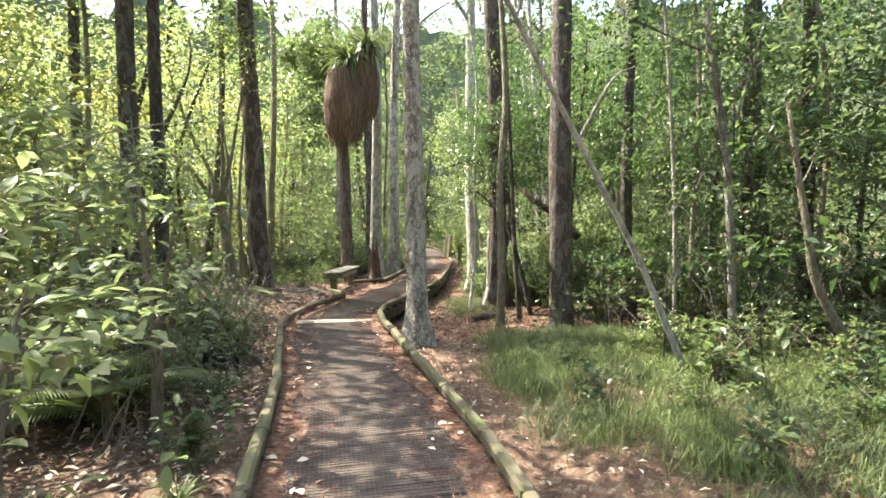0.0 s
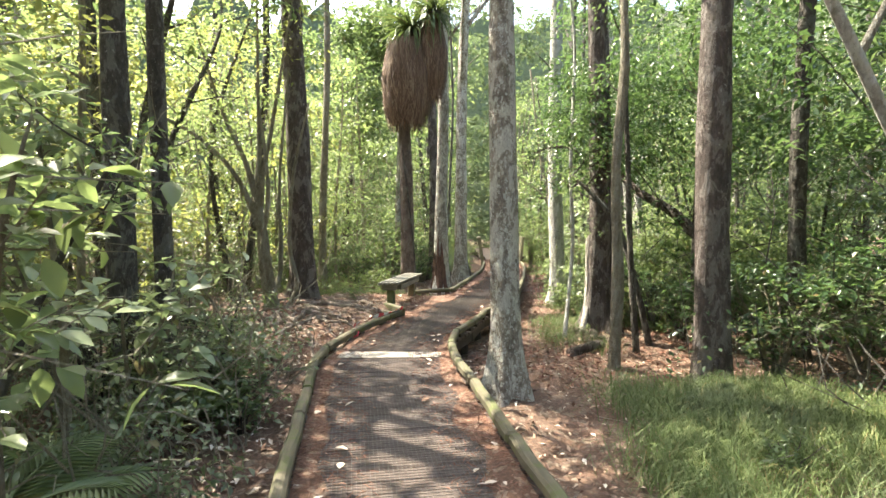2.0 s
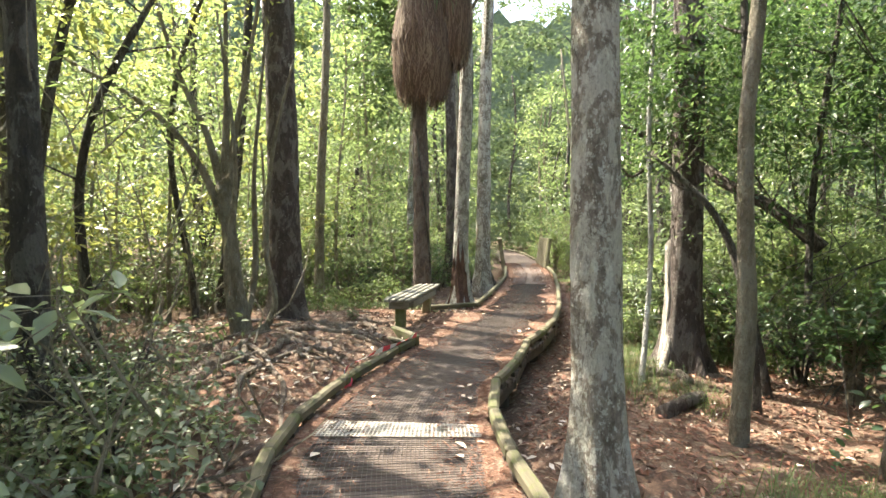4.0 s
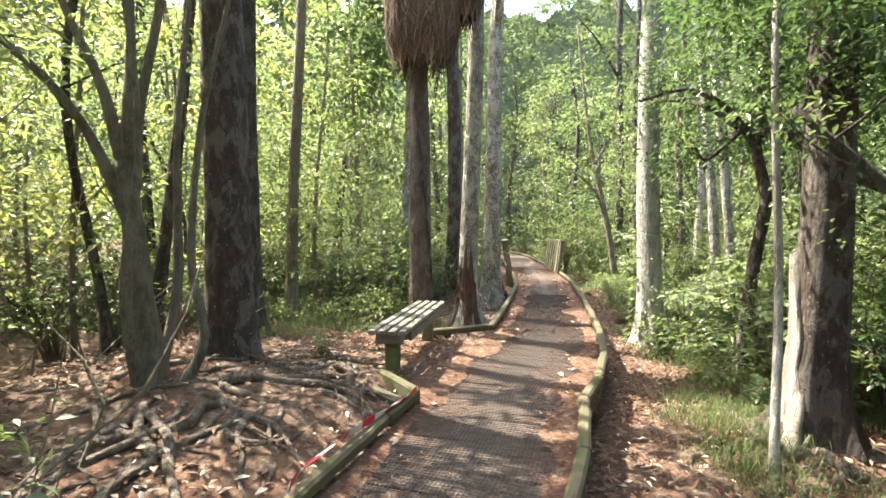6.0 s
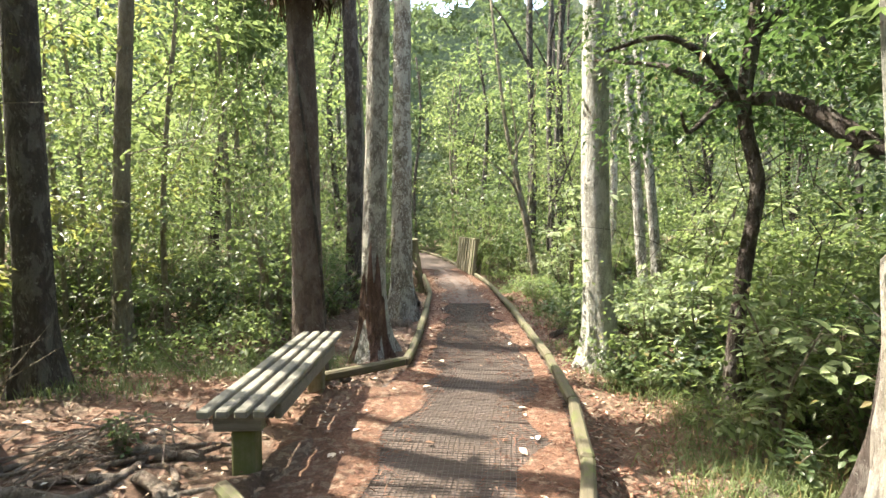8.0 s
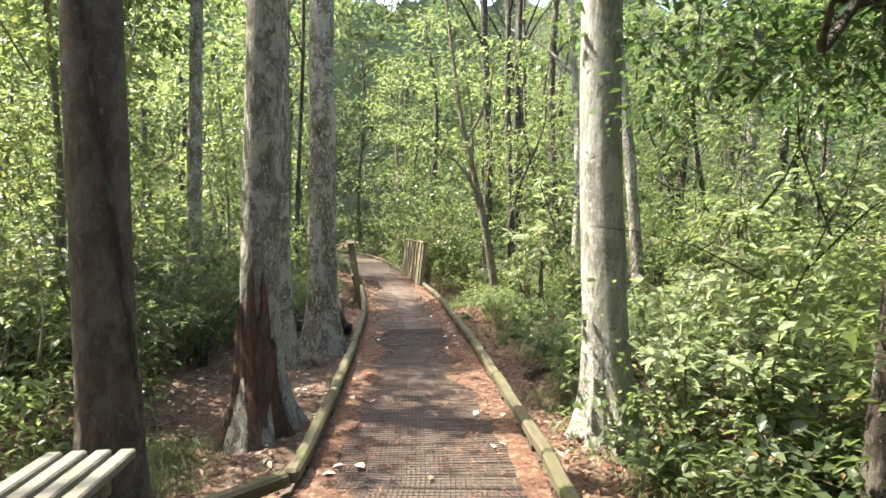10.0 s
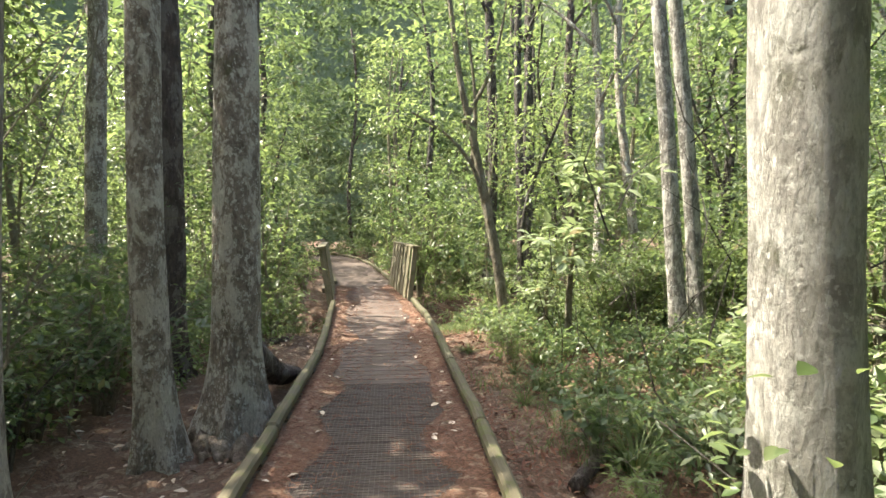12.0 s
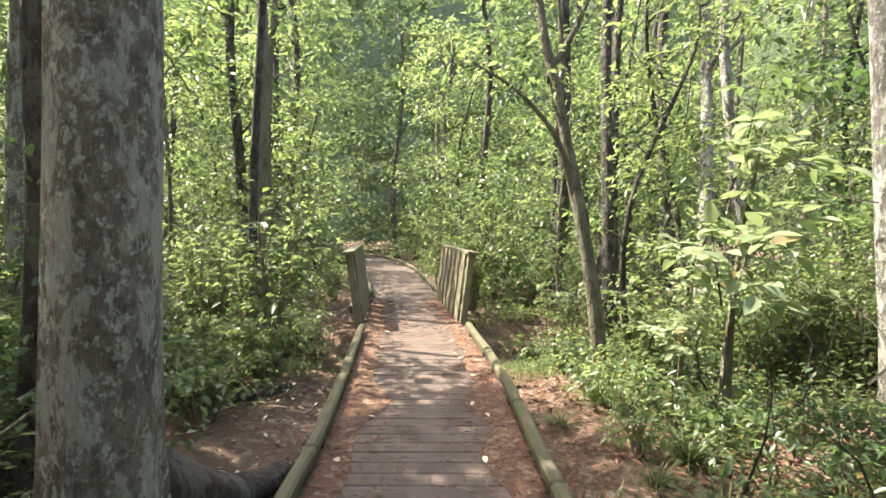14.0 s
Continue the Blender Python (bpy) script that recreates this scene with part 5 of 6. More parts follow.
thicket(90, 60, (0.35, 1.9, 10.0, 12.0), 2.75, 4.2, 0.35, 0.07, LEAF_DARK_SHADE, "dark leafy twigs hanging over the path edge", 28, 0.75)
thicket(420, 60, (0.7, 6.3, 11.9, 15.4), 2.75, 6.2, 0.62, 0.085, LEAF_DARK_SHADE, "dark leafy branches arching overhead, shade put into leaf colour", 16, 0.9)
thicket(270, 70, (2.4, 8.5, 6.5, 12.0), 2.6, 8.0, 0.6, 0.1, LEAF_DARK_SHADE, "leafy branches above the trunks, darkened in colour for shade", 17, 2.4)
# added boughs, set in the sun's way to shade the deck before the bridge
thicket(80, 60, (-8.2, -4.5, 18.6, 24.0), 5.0, 8.6, 0.8, 0.16, LEAF_MID, "leafy boughs added overhead to shade the path", 18, 2.0)
thicket(160, 60, (2.6, 7.5, 18.0, 24.0), 0.2, 1.8, 0.45, 0.085, LEAF_LIGHT, "leafy undergrowth near the bridge, sunlight put into its leaf colour", 29, 1.8, lambda x, y: not (y < 21.6 and x < 4.2))
# added boughs that shade deck and soil opposite the mound
thicket(26, 60, (-5.2, -4.0, 9.8, 13.2), 5.6, 8.6, 0.7, 0.16, LEAF_MID, "leafy boughs added overhead to shade the path", 30, 1.0)
thicket(300, 60, (1.3, 4.8, 16.4, 23.8), 0.04, 0.4, 0.4, 0.065, LEAF_MID, "low green ground cover near the bridge", 19, 0.6)
thicket(90, 60, (-4.5, -1.6, 19.0, 23.6), 0.04, 0.6, 0.35, 0.06, LEAF_LIGHT, "low green ground cover near the bridge", 20, 0.7)
thicket(60, 70, (-0.5, 2.6, 2.2, 4.5), 4.2, 6.5, 0.5, 0.1, LEAF_MID, "leafy twigs hanging high over the path", 21, -3.0)
# added boughs that dapple the first stretch with shade
thicket(95, 60, (-6.2, -2.0, 2.5, 10.6), 6.0, 9.0, 0.7, 0.17, LEAF_MID, "leafy boughs added overhead to shade the path", 22, 0.0)
thicket(260, 60, (-8, 6, 28, 46), 0.05, 1.3, 0.5, 0.11, LEAF_MID, "low green growth along the far path", 23, 0.25)
thicket(170, 60, (-9, -2.9, 13.7, 20), 0.03, 0.5, 0.4, 0.065, LEAF_LIGHT, "low green ground cover behind the bench", 24, 1.2)
thicket(150, 60, (1.3, 5.5, 12.2, 18.5), 0.3, 1.5, 0.45, 0.09, LEAF_LIGHT, "bright leafy undergrowth, sunlight put into its leaf colour", 25, 1.3, lambda x, y: y < 15.4 or x > 3.9)
thicket(170, 60, (-6, 6, 44, 56), 0.2, 10.0, 0.9, 0.22, LEAF_FAR, "hazy foliage where the path bends away", 26, -9.0)
thicket(200, 60, (-4.5, 4.5, 25.6, 36), 0.06, 1.0, 0.45, 0.09, LEAF_LIGHT, "low green growth on the creek bank", 15, 0.5)

thicket(420, 60, (-14, 12, 42, 60), 6.0, 24.0, 1.3, 0.32, LEAF_FAR, "high hazy foliage of far trees", 27, -99.0)
# more added boughs, shading deck and soil strip of the second stretch
thicket(60, 60, (-5.8, -3.8, 18.8, 23.0), 7.5, 9.5, 0.75, 0.16, LEAF_MID, "leafy boughs added overhead to shade the path", 32, 1.0)
# added canopy above the view, there to throw shade on the right-hand growth
thicket(40, 60, (0.0, 4.0, 6.5, 13.0), 9.0, 12.5, 0.9, 0.19, LEAF_MID, "leafy canopy added high overhead to shade the right side", 31, -9.0)


def twig_tangle(n, box, low, high, length, label, seed, gap=0.8, keep=None):
    """Bare twigs and vines, too many to count."""
    g2 = np.random.default_rng(seed)
    pieces = []
    while len(pieces) < n:
        x, y = box[0] + (box[1] - box[0]) * g2.random(), box[2] + (box[3] - box[2]) * g2.random()
        if not clear_of_path(x, y, gap) or (keep and not keep(x, y)):
            continue
        ln = length * (0.4 + 0.9 * g2.random())
        z = gz(x, y) + (0.0 if g2.random() < 0.5 else low + (high - low) * g2.random())
        d = g2.normal(size=3) * (0.5, 0.5, 0.3) + (0, 0, 0.7)
        d /= np.linalg.norm(d)
        bend = g2.normal(size=3) * 0.12 * ln
        p = np.array((x, y, z))
        pieces.append(tube([p, p + d * ln * 0.35 + bend, p + d * ln * 0.7 + bend * 0.7, p + d * ln], [0.007 + 0.006 * g2.random(), 0.002], 3, caps=False))
    ob = new("twigs", make_mesh("twigs", *join(pieces), BARK_STEM if seed % 2 else BARK_DARK))
    return tagged(ob, label, "twigs", kind="stuff")


twig_tangle(420, (-7.5, -2.3, 1.5, 9.0), 0.2, 2.6, 1.1, "bare brown twigs in the undergrowth", 1, 0.9)
twig_tangle(300, (-4.8, -2.0, 3.5, 8.6), 0.05, 0.9, 0.7, "pale dry twigs tangled beside the boardwalk", 7, 0.35)
twig_tangle(520, (-12, -4.8, 8.0, 17.0), 0.2, 4.0, 1.7, "bare brown twigs and thin stems of the thicket", 3, 1.8)
twig_tangle(420, (2.0, 8.0, 5.0, 13.0), 0.3, 3.6, 1.4, "bare dark twigs in the shade", 2, 1.6)
twig_tangle(380, (1.4, 7.5, 12.0, 24.0), 0.2, 2.6, 1.2, "bare twigs in the undergrowth", 4, 1.0)
twig_tangle(380, (-8.0, -2.4, 14.4, 25.5), 0.2, 3.2, 1.4, "bare brown twigs behind the trunks", 5, 1.0)
twig_tangle(360, (-8.0, 8.0, 26.5, 40.0), 0.2, 4.0, 1.9, "bare twigs and thin stems beyond the bridge", 6, 0.6)

# taller trunks scattered through the wood
g = np.random.default_rng(77)
tall = []
while len(tall) < 70:
    x, y = -22 + 44 * g.random(), -6 + 56 * g.random()
    if not clear_of_path(x, y, 5.0 if y < 27 else 1.6) or any((x - a) ** 2 + (y - b) ** 2 < 2.2 ** 2 for a, b in tall) or (y < 26 and abs(x) < 7.5):
        continue
    tall.append((x, y))
first = []
for i, (x, y) in enumerate(tall):
    bark = (BARK_GREY, BARK_BROWN, BARK_DARK, BARK_STEM)[i % 4]
    label = ("grey lichen-spotted forest trunk deep in the wood", "brown forest trunk deep in the wood", "dark forest trunk deep in the wood", "slim grey-brown forest trunk deep in the wood")[i % 4]
    if i < 8:
        first.append(tall_tree(x, y, 0.1 + 0.09 * g.random(), bark, label, height=11 + 3 * g.random(), crown=None, flare=0.5, bend=0.2, seed=7 + i, size=1.15))
    else:
        s = 0.75 + 0.45 * g.random()
        copy_thing(first[i % 8], Matrix.LocRotScale((x, y, gz(x, y)), Euler((0, 0, g.random() * 6.283)), (s, s, 0.85 + 0.3 * g.random())))

# the far wood that closes the view
n = 50000
ang = radians(-25) + radians(230) * g.random(n)
dist = 30 + 22 * g.random(n)
px, py = dist * np.cos(ang), 14 + dist * np.sin(ang) * 1.1
cell = np.floor(px / 2.6) * 12.9898 + np.floor(py / 2.6) * 78.233
hgt = np.abs(np.modf(np.sin(cell) * 43758.5453)[0])
pz = g.random(n) ** 0.9 * (7 + 12 * hgt)
P = np.stack([px, py, pz + 0.1], 1)[~((np.abs(px - mid_x(np.clip(py, -4, 44))) < 1.4) & (py < 44.5))]
size = 0.36 * (0.55 + 0.8 * g.random(len(P)))
far = new("far_woods", leaf_mesh("far_woods", P, unit(len(P), 0.5, g), unit(len(P), 1, g) + (0, 0, 0.6), size, size * 0.5, LEAF_FAR))
tagged(far, "distant wall of bright green forest foliage", "trees", kind="stuff")

# ---- grass, ferns, litter ----


def grass_patch(name, n, spots, spread, height, material, label, seed):
    g2 = np.random.default_rng(seed)
    verts, faces = [], []
    for k in range(n):
        cx, cy = spots[k % len(spots)]
        x, y = cx + g2.normal() * spread, cy + g2.normal() * spread
        if not clear_of_path(x, y, 0.16):
            continue
        z = floor_z(x, y) - 0.01
        a = g2.random() * 6.283
        ln = height * (0.5 + 0.7 * g2.random())
        lean = 0.6 + 0.75 * g2.random()
        d, s = np.array((math.cos(a), math.sin(a), 0)), np.array((-math.sin(a), math.cos(a), 0)) * (0.0012 + 0.002 * g2.random())
        p = np.array((x, y, z))
        q = p + d * ln * lean * 0.33 + (0, 0, ln * 0.5)
        e = p + d * ln * lean * 0.85 + (0, 0, ln * (0.78 - 0.52 * lean))
        k0 = len(verts)
        verts += [p - s, p + s, q - s, q + s, e]
        faces += [(k0, k0 + 1, k0 + 3, k0 + 2), (k0 + 2, k0 + 3, k0 + 4)]
    ob = new(name, make_mesh(name, verts, faces, material))
    return tagged(ob, label, "grass", kind="stuff")


g = np.random.default_rng(55)
spots = [(x, y) for x, y in zip(0.75 + 3.8 * g.random(105), 1.2 + 5.3 * g.random(105)) if clear_of_path(x, y, 0.45) and x - 0.7 > (4.2 - y) * 0.15]
spots += [(x, y) for x, y in zip(0.7 + 2.6 * g.random(44), 5.6 + 1.9 * g.random(44)) if x > 0.55 + 0.5 * (y - 6.6)]
spots += [(0.85 + 1.7 * g.random(), 6.5 + 1.6 * g.random()) for k in range(44)]
grass_patch("grass", 42000, spots, 0.17, 0.46, GRASS, "soft green tussocky grass beside the boardwalk", 1)
spots = [(0.6 + 1.9 * g.random(), 11.6 + 3.2 * g.random()) for k in range(60)] + [(0.25 + 0.8 * g.random(), 9.9 + 2.0 * g.random()) for k in range(16)] + [(0.7 + 2.2 * g.random(), 16.0 + 3.4 * g.random()) for k in range(34)] + [(2.6 + 1.6 * g.random(), 16.5 + 2.0 * g.random()) for k in range(14)]
grass_patch("grass", 12000, spots, 0.17, 0.3, GRASS, "thin green grass among roots and shrubs", 2)
spots = [(-3.6 + 1.1 * g.random(), 13.6 + 1.6 * g.random()) for k in range(24)] + [(-4.6 + 1.2 * g.random(), 13.2 + 1.4 * g.random()) for k in range(10)] + [(-2.6 + 0.8 * g.random(), 22.0 + 2.0 * g.random()) for k in range(10)]
grass_patch("grass", 3800, spots, 0.16, 0.28, GRASS, "short green grass behind the bench", 3)
spots = [(0.7 + 1.4 * g.random(), 22.2 + 1.4 * g.random()) for k in range(16)] + [(0.4 + 2.2 * g.random(), 27.5 + 4 * g.random()) for k in range(30)]
grass_patch("grass", 4200, spots, 0.2, 0.32, GRASS, "grass on the creek bank", 4)


def tussock(x, y, size, n, label, width=0.012):
    t = thing("tussock", x, y, floor_z(x, y), label, "plant", "tussocks")
    verts, faces = [], []
    for k in range(n):
        a = g.random() * 6.283
        e = 0.5 + 0.9 * g.random()
        ln = size * (0.7 + 0.5 * g.random())
        d, s = np.array((math.cos(a), math.sin(a), 0)), np.array((-math.sin(a), math.cos(a), 0)) * width / 2
        p = d * 0.03 + (0, 0, -0.02)
        k0 = len(verts)
        for j in range(5):
            verts += [p - s * (1 - j / 4.3), p + s * (1 - j / 4.3)]
            ang = e - 0.33 * j
            p = p + (d * math.cos(ang) + np.array((0, 0, math.sin(ang)))) * ln / 5
        faces += [(k0 + 2 * j, k0 + 2 * j + 1, k0 + 2 * j + 3, k0 + 2 * j + 2) for j in range(4)]
    under("grass_tuft", make_mesh("grass_tuft", verts, faces, GRASS), t)


for x, y, s in ((-1.75, 3.6, 0.33), (-1.62, 3.1, 0.25), (-3.3, 5.6, 0.4), (0.9, 18.6, 0.35), (1.1, 19.6, 0.35), (0.75, 20.6, 0.3), (1.3, 18.0, 0.32), (-3.2, 14.2, 0.32), (0.95, 13.2, 0.35), (1.3, 12.6, 0.35)):
    tussock(x, y, s, 70, "bright green tussock of narrow blades")


def palm_seedling(x, y, size, fronds, label):
    t = thing("palm_seedling", x, y, floor_z(x, y), label, "fern", "palm seedlings")
    for k in range(fronds):
        a = 6.283 * k / fronds + 0.4 * g.random()
        d, s = np.array((math.cos(a), math.sin(a), 0)), np.array((-math.sin(a), math.cos(a), 0))
        spine, p, e = [], np.array((0, 0, -0.02)), 1.25 - 0.3 * g.random()
        for j in range(9):
            spine.append(p)
            p = p + (d * math.cos(e) + np.array((0, 0, math.sin(e)))) * size / 8
            e -= 0.17
        fr = under("frond", make_mesh("rib", *tube(spine, [0.009, 0.003], 5), LEAF_STRAP), t)
        at, way, ln = [], [], []
        sp = smooth_path(spine, 4)
        for j in range(6, len(sp)):
            along = sp[j] - sp[j - 1]
            along = along / np.linalg.norm(along)
            for side in (-1, 1):
                at.append(sp[j])
                way.append(along * 0.75 + s * side + (0, 0, -0.05))
                ln.append(size * 0.36 * math.sin(math.pi * (0.12 + 0.8 * j / len(sp))))
        under("leaf_blade", leaf_mesh("leaf_blade", np.array(at), np.array(way), np.tile((0, 0, 1.0), (len(at), 1)), np.array(ln), np.array(ln) * 0.11, LEAF_STRAP, 0.2, 0.25), fr)


palm_seedling(-2.95, 4.45, 0.95, 11, "green feathery palm seedling among leaf litter")
palm_seedling(-3.3, 4.9, 0.8, 9, "small feathery palm seedling")
palm_seedling(-3.1, 6.3, 0.6, 8, "small feathery palm seedling")


def litter(name, n, box, length, material, label, seed, gap=0.06, wide=0.42):
    g2 = np.random.default_rng(seed)
    x, y = box[0] + (box[1] - box[0]) * g2.random(n), box[2] + (box[3] - box[2]) * g2.random(n)
    ok = np.array([clear_of_path(a, b, gap) for a, b in zip(x, y)])
    x, y = x[ok], y[ok]
    z = np.array([floor_z(a, b) for a, b in zip(x, y)]) + 0.018 + 0.02 * g2.random(len(x))
    size = length * (0.5 + 0.8 * g2.random(len(x)))
    me = leaf_mesh(name, np.stack([x, y, z], 1), unit(len(x), 0.3, g2), unit(len(x), 1, g2) * 0.5 + (0, 0, 1), size, size * wide, material, 0.25, 0.1)
    return tagged(new(name, me), label, "leaf litter", kind="stuff")


litter("leaf_litter", 20000, (-6.5, 5.0, 1.0, 15.0), 0.06, LITTER, "brown and tan fallen leaves on the ground", 1)
litter("leaf_litter", 11000, (-6.0, 6.0, 15.0, 30.0), 0.06, LITTER, "brown and tan fallen leaves on the ground", 2)
litter("leaf_litter", 1700, (-5.0, 3.0, 1.5, 15.0), 0.075, LITTER_PALE, "pale dry fallen leaves on the ground", 3)
litter("leaf_litter", 900, (-3.4, -1.0, 2.5, 9.5), 0.08, LITTER_PALE, "pale dry fallen leaves beside the boardwalk", 5)
litter("leaf_litter", 13000, (-0.8, 2.4, 8.0, 23.0), 0.075, NEEDLE, "red-brown needles and leaves beside the boardwalk", 6, 0.02, 0.3)
litter("leaf_litter", 700, (-5.0, -0.4, 15.0, 26.0), 0.075, LITTER_PALE, "pale dry fallen leaves on the ground", 4)

scatter(["small_b", "broad", "light_a", "small_a"], 16, (0.9, 4.5, 2.0, 6.6), 0.8, (0.35, 0.6), 0.5, 41)

# fallen sticks
for k in range(46):
    a, ln = g.random() * 3.14, 0.3 + 0.9 * g.random()
    y = 2 + 24 * g.random()
    x = (right_x(y) + 0.4 + 2.0 * g.random()) if k % 2 else (left_x(y) - 0.4 - 2.2 * g.random())
    dx, dy = math.cos(a) * ln / 2, math.sin(a) * ln / 2
    if not (clear_of_path(x + dx, y + dy, 0.12) and clear_of_path(x - dx, y - dy, 0.12)):
        continue
    r = 0.006 + 0.012 * g.random()
    o = np.array((x, y, floor_z(x, y)))
    pts = [np.array((x + q * dx, y + q * dy + 0.04 * math.sin(3 * q), floor_z(x + q * dx, y + q * dy) + r * 0.7)) - o for q in (-1, -0.3, 0.4, 1)]
    st = new("fallen_stick", make_mesh("fallen_stick", *tube(smooth_path(pts, 3), [r, r * 0.5], 6, 0.2, seed=k), ROOT, True))
    st.matrix_basis = pose(*o)
    tagged(st, "brown fallen stick lying on leaf litter", "stick", "fallen sticks")
for x0, y0, x1, y1, r in ((0.5, 9.6, 1.0, 10.1, 0.08), (1.5, 18.4, 2.5, 17.9, 0.045), (0.75, 17.0, 1.2, 17.5, 0.06), (-2.3, 19.6, -1.6, 19.4, 0.09), (-2.6, 21.2, -1.75, 21.6, 0.07)):
    o = np.array((x0, y0, gz(x0, y0)))
    pts = [np.array((x0 + (x1 - x0) * q, y0 + (y1 - y0) * q, gz(x0 + (x1 - x0) * q, y0 + (y1 - y0) * q) + r * 0.6)) - o for q in (0, 0.35, 0.7, 1)]
    lg = new("fallen_log", make_mesh("fallen_log", *tube(smooth_path(pts, 4), [r, r * 0.9, r * 0.8], 10, 0.25, seed=x0), BARK_BROWN, True))
    lg.matrix_basis = pose(*o)
    tagged(lg, "short brown fallen branch lying on the ground", "log", "fallen sticks")

# stripped dead fronds heaped near the bench
hp = thing("frond_heap", -3.35, 11.85, floor_z(-3.35, 11.85), "heap of dry brown stalks and dead fronds", "debris")
for k in range(40):
    a = g.random() * 6.283
    ln = 0.35 + 0.55 * g.random()
    d = np.array((math.cos(a), math.sin(a), 0.0))
    c = np.array((g.normal() * 0.18, g.normal() * 0.18, 0.03 + 0.09 * g.random()))
    under("stalk", make_mesh("stalk", *tube([c - d * ln / 2, c + (0, 0, 0.02), c + d * ln / 2 + (0, 0, 0.06 * g.normal() - 0.02)], [0.007, 0.006, 0.003], 5), ROOT), hp)
plant("broad", -3.2, 11.7, 0.25)

# ---- bench ----
BX, BY, BTURN = -2.4, 12.45, -3.2
bench = thing("bench", BX, BY, 0.0, "weathered grey slatted timber bench on two posts", "bench", turn=BTURN)
for k in range(4):
    under("slat", box_mesh("slat", 0.068, 2.08, 0.045, BENCH, 0.008, 6, 0.003, k), bench, "", pose((k - 1.5) * 0.099, 0, 0.478))
under("front_rail", box_mesh("front_rail", 0.04, 1.5, 0.09, BENCH, 0.006, 5, 0.003, 9), bench, "", pose(0.155, 0, 0.398))
under("back_rail", box_mesh("back_rail", 0.04, 1.5, 0.09, BENCH, 0.006, 5, 0.003, 8), bench, "", pose(-0.155, 0, 0.398))
for y, mat, lab in ((-0.82, MOSSY, "post green with moss"), (0.8, POST, "")):
    under("post", box_mesh("post", 0.13, 0.13, 0.62, mat, 0.012, 3, 0.004, y), bench, lab, pose(0.0, y, 0.13))
    under("crosspiece", box_mesh("crosspiece", 0.27, 0.06, 0.12, BENCH, 0.01, 1, 0.003, y + 3), bench, "", pose(0, y - 0.1, 0.412))
    under("crosspiece", box_mesh("crosspiece", 0.27, 0.06, 0.12, BENCH, 0.01, 1, 0.003, y + 4), bench, "", pose(0, y + 0.1, 0.412))

# ---- handrails at the little bridge ----


def handrail(x0, y0, x1, y1, lean, label):
    ln = math.hypot(x1 - x0, y1 - y0)
    turn = math.degrees(math.atan2(x0 - x1, y1 - y0))
    t = new("handrail")
    t.matrix_basis = pose(x0, y0, 0.0, 0, lean, turn)
    tagged(t, "low bridge barrier of upright weathered boards with cap", "railing", "bridge barriers")
    under("cap", box_mesh("cap", 0.17, ln + 0.22, 0.045, POST, 0.008, 4, 0.003, x0), t, "", pose(0, ln / 2, 1.085))
    for y in (0.0, ln * 0.5, ln):
        under("post", box_mesh("post", 0.1, 0.1, 1.72, POST, 0.008, 2, 0.003, y), t, "", pose(0, y, 0.2))
    inner = -1 if x0 > 0 else 1
    step = 0.5
    y = 0.2
    k = 0
    while y < ln - 0.1:
        under("board", box_mesh("board", 0.024, 0.36, 1.06, POST, 0.004, 2, 0.003, k), t, "", pose(inner * 0.066, y + 0.1, 0.53))
        y += step
        k += 1
    under("bottom_rail", box_mesh("bottom_rail", 0.05, ln, 0.1, BEARER, 0.006, 3, 0.002, 1), t, "", pose(-inner * 0.08, ln / 2, 0.25))


handrail(0.27, 24.15, 0.09, 27.1, 6.5, "")
handrail(-1.29, 23.95, -1.42, 27.0, -8.0, "")

# ---- barrier tape dropped along the kerb ----
tape = thing("barrier_tape", -2.4, 9.3, 0.12, "red and white striped plastic barrier tape lying along kerb", "tape")
tp = smooth_path([(-2.44, 9.1, 0.03), (-2.43, 9.22, 0.14), (-2.4, 9.5, 0.15), (-2.3, 9.9, 0.16), (-2.2, 10.3, 0.14), (-2.14, 10.55, 0.15), (-2.06, 10.78, 0.16)], 10)
tp = tp - np.array((-2.4, 9.3, 0.12))
bands = 15
per = len(tp) / bands
for k in range(bands):
    i0, i1 = int(k * per), min(len(tp) - 1, int((k + 1) * per))
    if i1 <= i0:
        continue
    verts = []
    for i in range(i0, i1 + 1):
        tw = 0.9 + 0.6 * math.sin(i * 0.23)
        half = np.array((math.cos(tw) * 0.6, 0.12, math.sin(tw) * 0.6)) * 0.045
        verts += [tp[i] - half, tp[i] + half]
    n = len(verts) // 2
    mat = (RED, WHITE)[k % 2]
    bd = under("band", make_mesh("band", verts, [(2 * i, 2 * i + 1, 2 * i + 3, 2 * i + 2) for i in range(n - 1)], mat), tape, ("red band", "white band")[k % 2])
    mod = bd.modifiers.new("thickness", "SOLIDIFY")
    mod.thickness = 0.001
knot = under("loose_end", make_mesh("loose_end", [(0.0, -0.24, -0.1), (0.05, -0.26, -0.16), (0.07, -0.2, -0.04), (0.02, -0.18, 0.02)], [(0, 1, 2, 3)], RED), tape, "red dangling end")
knot.modifiers.new("thickness", "SOLIDIFY").thickness = 0.001

# ---- boardwalk: bearers, kerbs, planks, netting ----
walkway = new("boardwalk")
tagged(walkway, "dark timber boardwalk with netting and low timber kerbs", "boardwalk", kind="structure")


